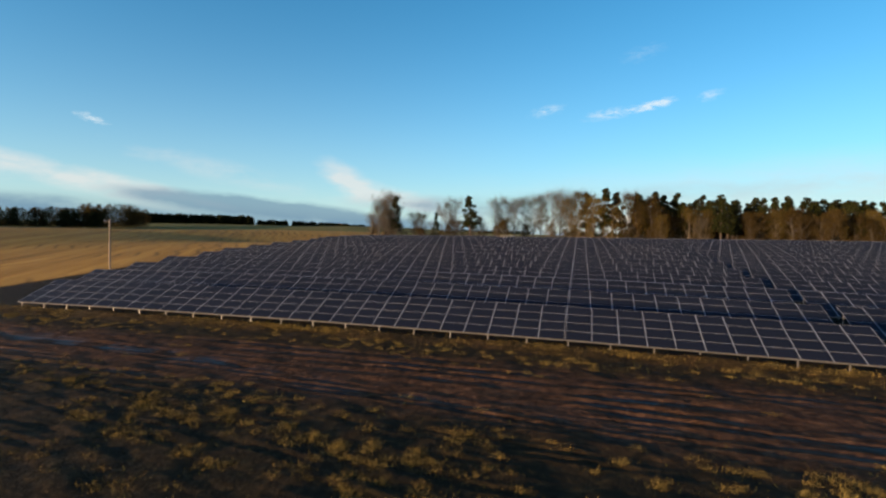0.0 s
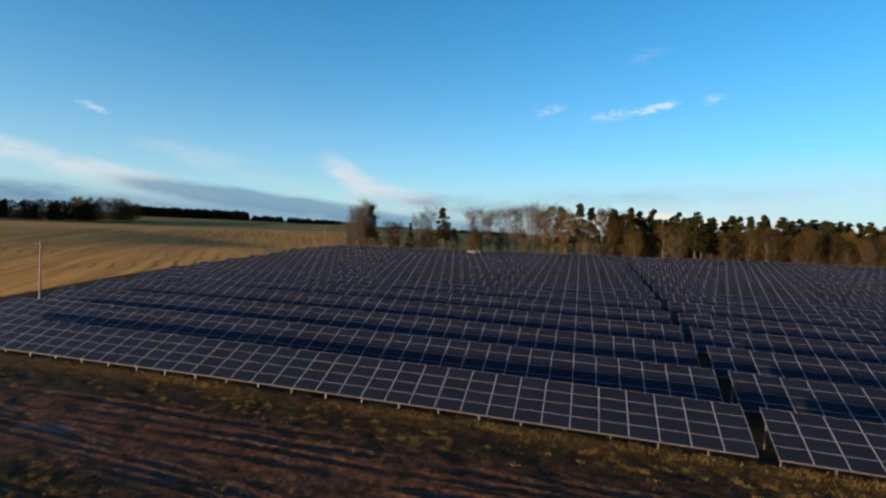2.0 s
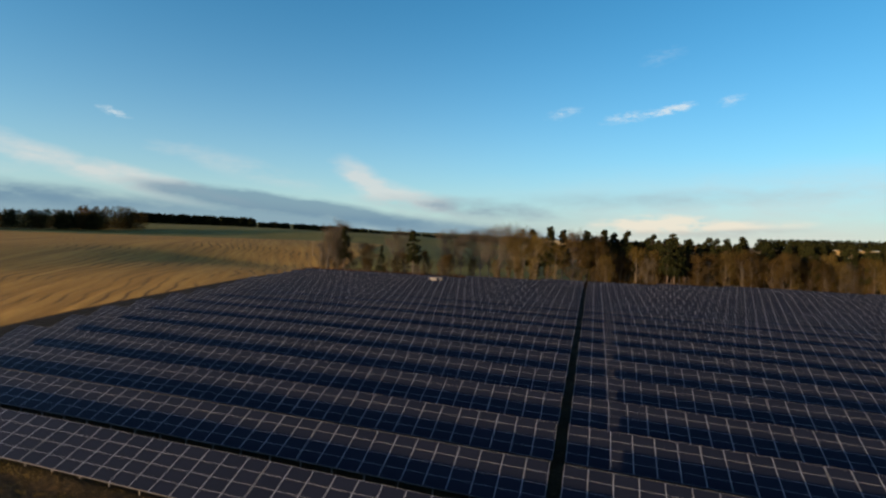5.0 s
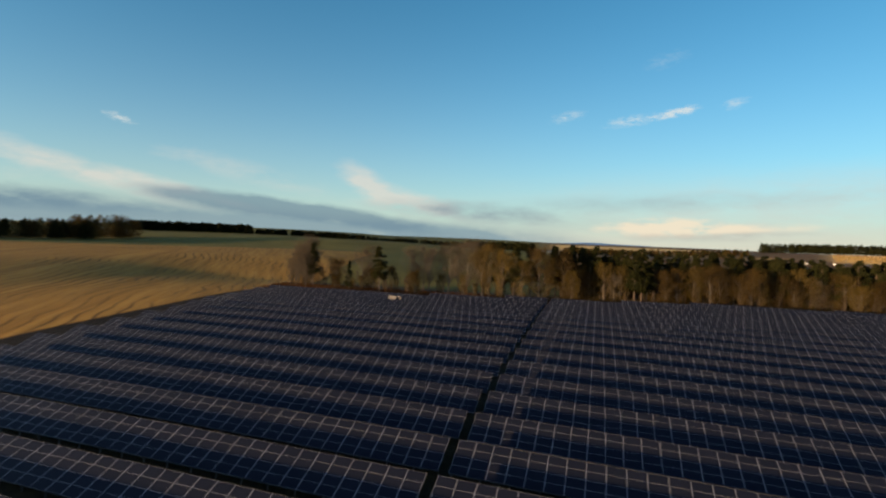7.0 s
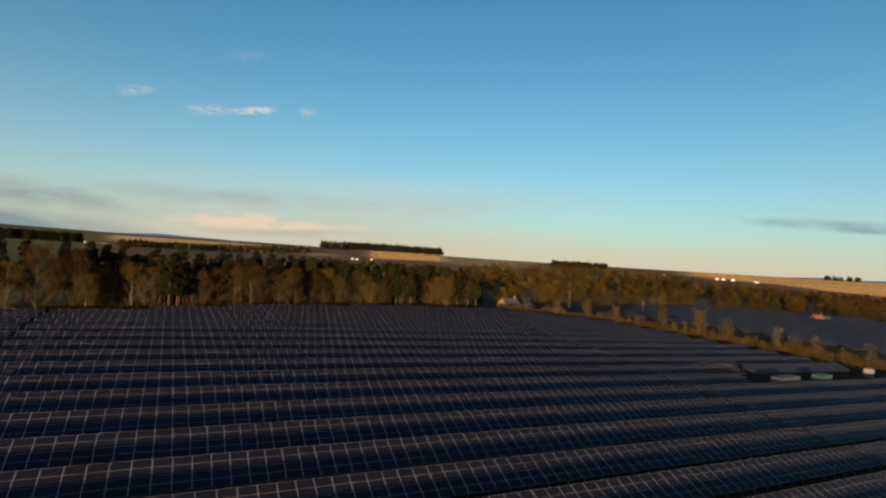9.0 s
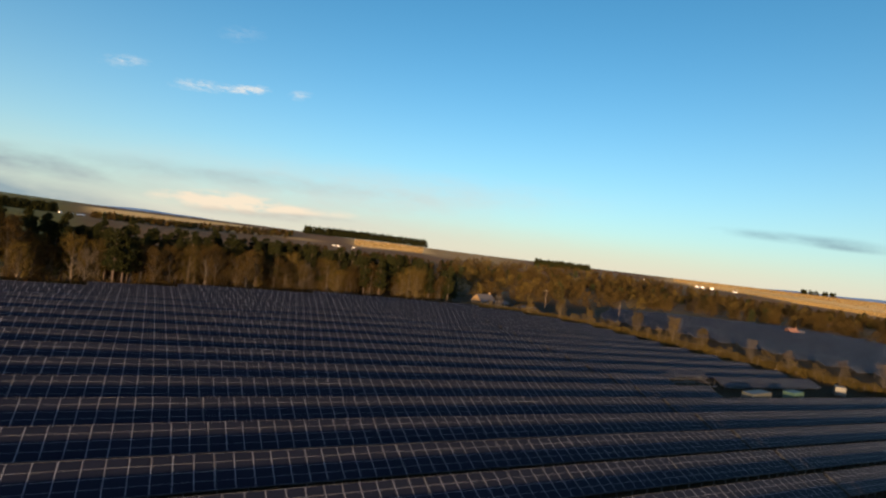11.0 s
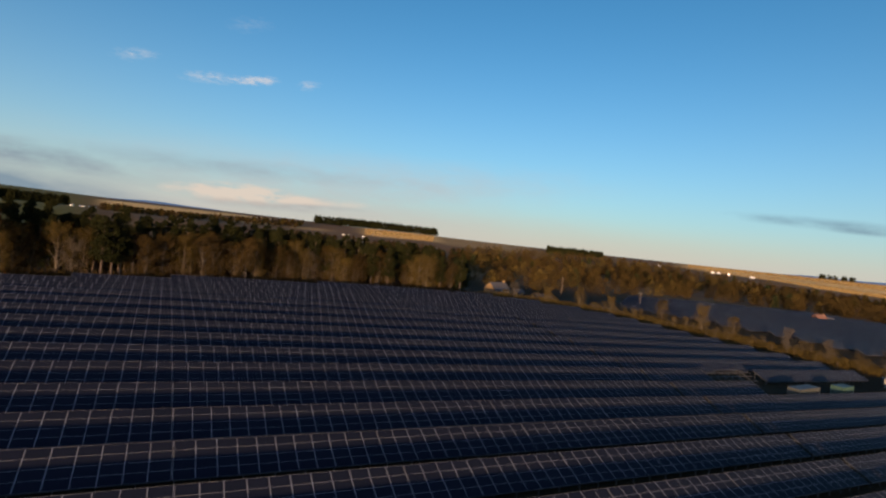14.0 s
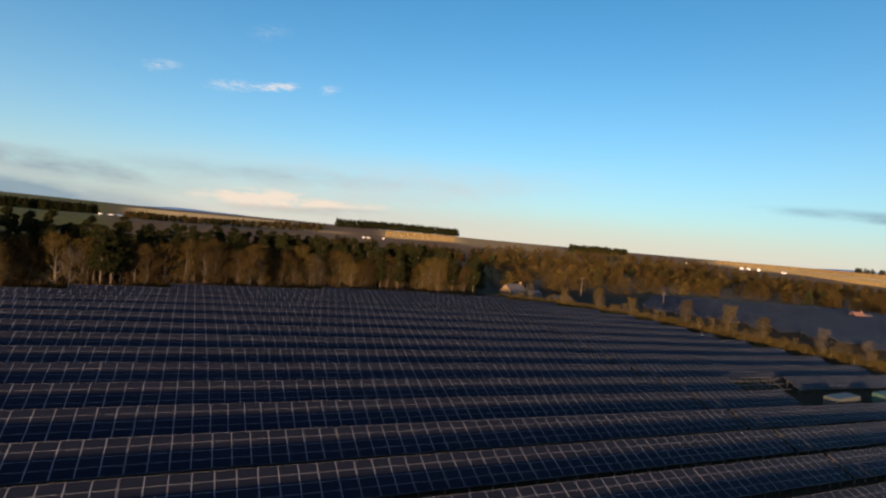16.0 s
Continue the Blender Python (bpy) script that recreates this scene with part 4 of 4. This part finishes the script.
# ---- poles, houses, containers ----
def power_pole(x, y, h, turn, arm=1.8):
    root = empty("power_pole", pose(x, y, ground_z(x, y), 0, 0, turn), "weathered timber power pole with a short crossarm in the field", "power pole", "power poles")
    g_ = Geo()
    g_.tube((0, 0, -1), (0, 0, h), 0.13, 0.09, 8)
    part("pole", g_.mesh("pole", (M_POLE,), False), None, root)
    g_ = Geo()
    g_.box((0, 0.14, h - 0.35), (arm, 0.12, 0.14))
    part("crossarm", g_.mesh("crossarm", (M_POLE,)), None, root)
    for k in (-1, 0, 1):
        g_ = Geo()
        g_.tube((k * arm * 0.44, 0.14, h - 0.28), (k * arm * 0.44, 0.14, h - 0.02), 0.06, 0.035, 6)
        part("insulator", g_.mesh("insulator", (M_STEEL,), False), None, root)


power_pole(-74.4, 17.7, 7.4, 40, 1.3)
power_pole(-128, 211, 8.0, 40, 2.6)
power_pole(226, 190, 9.5, -40)
power_pole(233, 147, 6.5, -40)


def gable_house(name, x, y, turn, w_, l, h, rise, wall_mat, roof_mat, label, windows=3, chimney=True):
    root = empty(name, pose(x, y, ground_z(x, y), 0, 0, turn), label, "house", "houses")
    g_ = Geo()
    a, b = w_ / 2, l / 2
    vs = [Vector(q) for q in [(-b, -a, -1), (b, -a, -1), (b, a, -1), (-b, a, -1), (-b, -a, h), (b, -a, h), (b, a, h), (-b, a, h), (-b, 0, h + rise), (b, 0, h + rise)]]
    g_.add(vs, [(0, 1, 5, 4), (2, 3, 7, 6), (1, 2, 6, 9, 5), (3, 0, 4, 8, 7)])
    part("wall", g_.mesh("wall", (wall_mat,)), None, root)
    g_ = Geo()
    o, t_ = 0.35, 0.16
    for sgn in (-1, 1):
        lo, hi = Vector((0, sgn * (a + o), h - o * rise / a)), Vector((0, 0, h + rise))
        nrm = Vector((0, sgn * rise, a)).normalized() * t_
        vs = [Vector((sx * (b + o), q.y, q.z)) + e for e in (nrm * 0.1, nrm * 1.1) for q in (lo, hi) for sx in (-1, 1)]
        g_.add(vs, [(0, 1, 3, 2), (4, 6, 7, 5), (0, 4, 5, 1), (2, 3, 7, 6), (0, 2, 6, 4), (1, 5, 7, 3)])
    part("roof", g_.mesh("roof", (roof_mat,)), None, root)
    for k in range(windows):
        px = -b + l * (k + 0.5) / windows
        g_ = Geo()
        g_.box((px, -a - 0.02, h * 0.55), (1.0, 0.08, 1.2), 0)
        win = part("window", g_.mesh("window", (M_WHITE,)), None, root)
        g_ = Geo()
        g_.box((px, -a - 0.05, h * 0.55), (0.84, 0.06, 1.04), 0)
        part("pane", g_.mesh("pane", (M_DARKGLASS,)), None, win)
    if chimney:
        g_ = Geo()
        g_.box((b - 0.8, 0, h + rise + 0.3), (0.6, 0.9, 1.4))
        part("chimney", g_.mesh("chimney", (wall_mat,)), None, root)
    return root


gable_house("farmhouse", 181.5, 186.0, 14, 6.5, 10.5, 1.7, 3.0, M_SAND, M_ROOF, "low sandstone farmhouse with a lit gable and slate roof")
gable_house("outbuilding", 190, 182, 14, 4.0, 6.0, 1.4, 1.2, M_SAND, M_ROOF, "small lean-to outbuilding beside the farmhouse", 1, False)
gable_house("shed", 201, 176, -10, 4, 8, 1.0, 0.6, M_ROOF, M_ROOF, "long low shed with a grey roof beside the hedge", 0, False)
gable_house("cottage", 392, 143, -25, 4.5, 6, 2.0, 1.8, M_REDROOF, M_REDROOF, "small red-walled cottage behind the second solar field", 2)
gable_house("cottage", 399, 141, -25, 3, 4, 1.8, 1.0, M_WHITE, M_ROOF, "white outbuilding behind the second solar field", 0, False)
FAR_HOUSES = [(-5.4, 1430, 20, 9), (-4.4, 1440, 12, 7), (-3.6, 1450, 16, 8), (19.8, 890, 4, 3), (20.3, 885, 3.5, 3), (21.9, 900, 3.5, 3), (53.4, 1385, 6, 5),
              (58.3, 1310, 9, 6), (58.8, 1300, 11, 6), (59.6, 1290, 9, 6), (61.6, 1260, 8, 5)]
for k, (b, d, l, w_) in enumerate(FAR_HOUSES):
    b = radians(b)
    gable_house("farm_building", 33 + math.sin(b) * d, -8 + math.cos(b) * d, -20 + 11 * k % 50, w_, l, 1.2 + w_ * 0.25, 0.4 + w_ * 0.25, M_WHITE, M_ROOF, "white farm building on a distant slope", 2, False)


def container(x, y, turn, l, mat, label):
    root = empty("storage_container", pose(x, y, ground_z(x, y), 0, 0, turn), label, "container", "storage containers")
    g_ = Geo()
    g_.box((0, 0, 1.25), (l - 0.2, 2.3, 2.3))
    n_ = int(l / 0.3)
    for k in range(n_):
        for sgn in (-1, 1):
            g_.box((-l / 2 + l * (k + 0.5) / n_, sgn * 1.17, 1.25), (0.14, 0.06, 2.2))
    part("body", g_.mesh("body", (mat,)), None, root)
    g_ = Geo()
    g_.box((0, 0, 2.5), (l, 2.44, 0.14))
    part("roof", g_.mesh("roof", (mat,)), None, root)
    for sx in (-1, 1):
        for sy in (-1, 1):
            g_ = Geo()
            g_.box((sx * (l / 2 - 0.07), sy * 1.15, 1.2), (0.16, 0.16, 2.55))
            part("corner_post", g_.mesh("corner_post", (mat,)), None, root)
    for k in (-1, 1):
        g_ = Geo()
        g_.box((l / 2 + 0.0, k * 0.58, 1.25), (0.06, 1.12, 2.2))
        part("door", g_.mesh("door", (mat,)), None, root)


container(*from_field(155.6, 51.1), 1, 8.6, M_DULL, "long grey-green storage container on bare ground between solar rows")
container(*from_field(172.6, 51.6), 1, 5.4, M_GREENPAINT, "green storage container on bare ground between solar rows")
container(207, 47, 30, 3.0, M_DULL, "small grey site cabin beside the hedge")


def bare_frame(x0, row, n):
    """A table whose panels are not yet mounted."""
    xa, ya = from_field(x0, (row - 1) * ROW_PITCH)
    root = empty("bare_table_frame", pose(xa, ya, ground_z(xa, ya), 0, 1.2, ROW_TURN), "unfinished solar table frame of bare steel rails", "solar frame")
    for nm, g_ in frame_pieces(n):
        part(nm, g_.mesh(nm, (M_STEEL,)), None, root)
    for c_ in (0, 1, n - 1):
        ob = part("solar_panel", MODULE, None, root)
        ob.location = on_slope(c_ * MOD_W, 0.02) - Vector((0, 0, TOP))


bare_frame(137.3, 10, 9)


def inverter(x, y):
    root = empty("inverter_cabinet", pose(x, y, ground_z(x, y), 0, 0, -8), "grey-topped inverter cabinet on steel legs at the end row", "inverter")
    g_ = Geo()
    g_.box((0, 0, 2.45), (2.9, 0.5, 0.06))
    part("canopy", g_.mesh("canopy", (M_STEEL,)), None, root)
    g_ = Geo()
    g_.box((-0.4, 0, 1.85), (1.6, 0.5, 0.8))
    part("cabinet", g_.mesh("cabinet", (M_ROOF,)), None, root)
    for sx in (-1.5, 1.5):
        for sy in (-0.45, 0.45):
            g_ = Geo()
            g_.box((sx, sy, 1.1), (0.08, 0.08, 2.6))
            part("leg", g_.mesh("leg", (M_STEEL,)), None, root)


inverter(-32.3, 96.8)


def fence_post(x, y, h=1.7):
    g_ = Geo()
    g_.tube((0, 0, -0.4), (0, 0, h), 0.09, 0.07, 6)
    ob = new("fence_post", g_.mesh("fence_post", (M_BIRCH,)))
    ob.matrix_world = pose(x, y, ground_z(x, y), rt.uniform(-2, 2), rt.uniform(-2, 2), 0)
    tagged(ob, "pale weathered timber fence post in the hedge", "fence post", "hedge fence posts")


for k in range(26):
    px, py = along(HEDGE, (k + 0.5) / 26)
    fence_post(float(px) - 1.5, float(py) - 2.0, rt.uniform(1.6, 2.3))


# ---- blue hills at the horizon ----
# distance haze is painted into the hills as a blue-grey base colour
s = Shader("haze_tinted_hills")
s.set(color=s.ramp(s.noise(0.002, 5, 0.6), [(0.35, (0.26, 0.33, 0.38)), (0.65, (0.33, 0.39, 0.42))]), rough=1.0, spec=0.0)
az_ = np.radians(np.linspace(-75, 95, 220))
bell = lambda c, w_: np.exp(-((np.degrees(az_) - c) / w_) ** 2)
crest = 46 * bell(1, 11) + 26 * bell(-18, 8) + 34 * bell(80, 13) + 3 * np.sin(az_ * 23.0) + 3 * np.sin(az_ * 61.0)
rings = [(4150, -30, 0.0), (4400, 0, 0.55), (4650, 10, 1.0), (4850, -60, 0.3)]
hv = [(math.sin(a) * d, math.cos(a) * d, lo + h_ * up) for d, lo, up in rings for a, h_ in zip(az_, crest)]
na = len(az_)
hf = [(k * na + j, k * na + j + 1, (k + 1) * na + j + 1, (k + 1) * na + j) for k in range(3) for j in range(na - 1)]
tagged(new("backdrop", mesh_from("backdrop", hv, hf, (s.mat,), None, False)), "low hills along the far horizon, distance haze painted in as blue-grey", "hills", kind="structure")

# standing straw of the far golden fields
s = Shader("standing_straw")
s.set(color=s.ramp(s.math("ADD", s.math("MULTIPLY", s.island(), 0.4), s.math("MULTIPLY", s.noise(0.008, 4, 0.6), 0.6)), [(0.25, (0.052, 0.035, 0.013)), (0.75, (0.105, 0.072, 0.027))]), rough=0.9, spec=0.1)
r = np.random.default_rng(31)
n = 60000
b, d = r.uniform(20, 86, n), r.uniform(880, 2050, n)
lo_d = np.interp(b, [21, 22, 29.5, 30, 40, 40.5, 55.5, 56, 57, 63, 67, 72, 80], [9e9, 1040, 1040, 9e9, 9e9, 9e9, 9e9, 1500, 1450, 1300, 1040, 980, 930])
hi_d = np.interp(b, [29.5, 30, 86], [1500, 1900, 2050])
ok = (d > lo_d) & (d < hi_d)
b, d = np.radians(b[ok]), d[ok]
x, y = 33 + np.sin(b) * d, -8 + np.cos(b) * d
turn = r.uniform(-0.9, 0.9, len(x)) - 0.7
ex, ey, ez = np.cos(turn) * 2.2, np.sin(turn) * 2.2, r.uniform(0.25, 0.5, len(x))
z = land(x, y)
v = np.stack([np.stack(q, -1) for q in ((x - ex, y - ey, z - 0.3), (x + ex, y + ey, z - 0.3), (x + ex, y + ey, z + ez), (x - ex, y - ey, z + ez))], 1).reshape(-1, 3)
tagged(new("stubble_straw", quads_mesh("stubble_straw", v, np.arange(len(v)).reshape(-1, 4), (s.mat,))), "golden standing stubble on the far slopes", "stubble", kind="stuff")
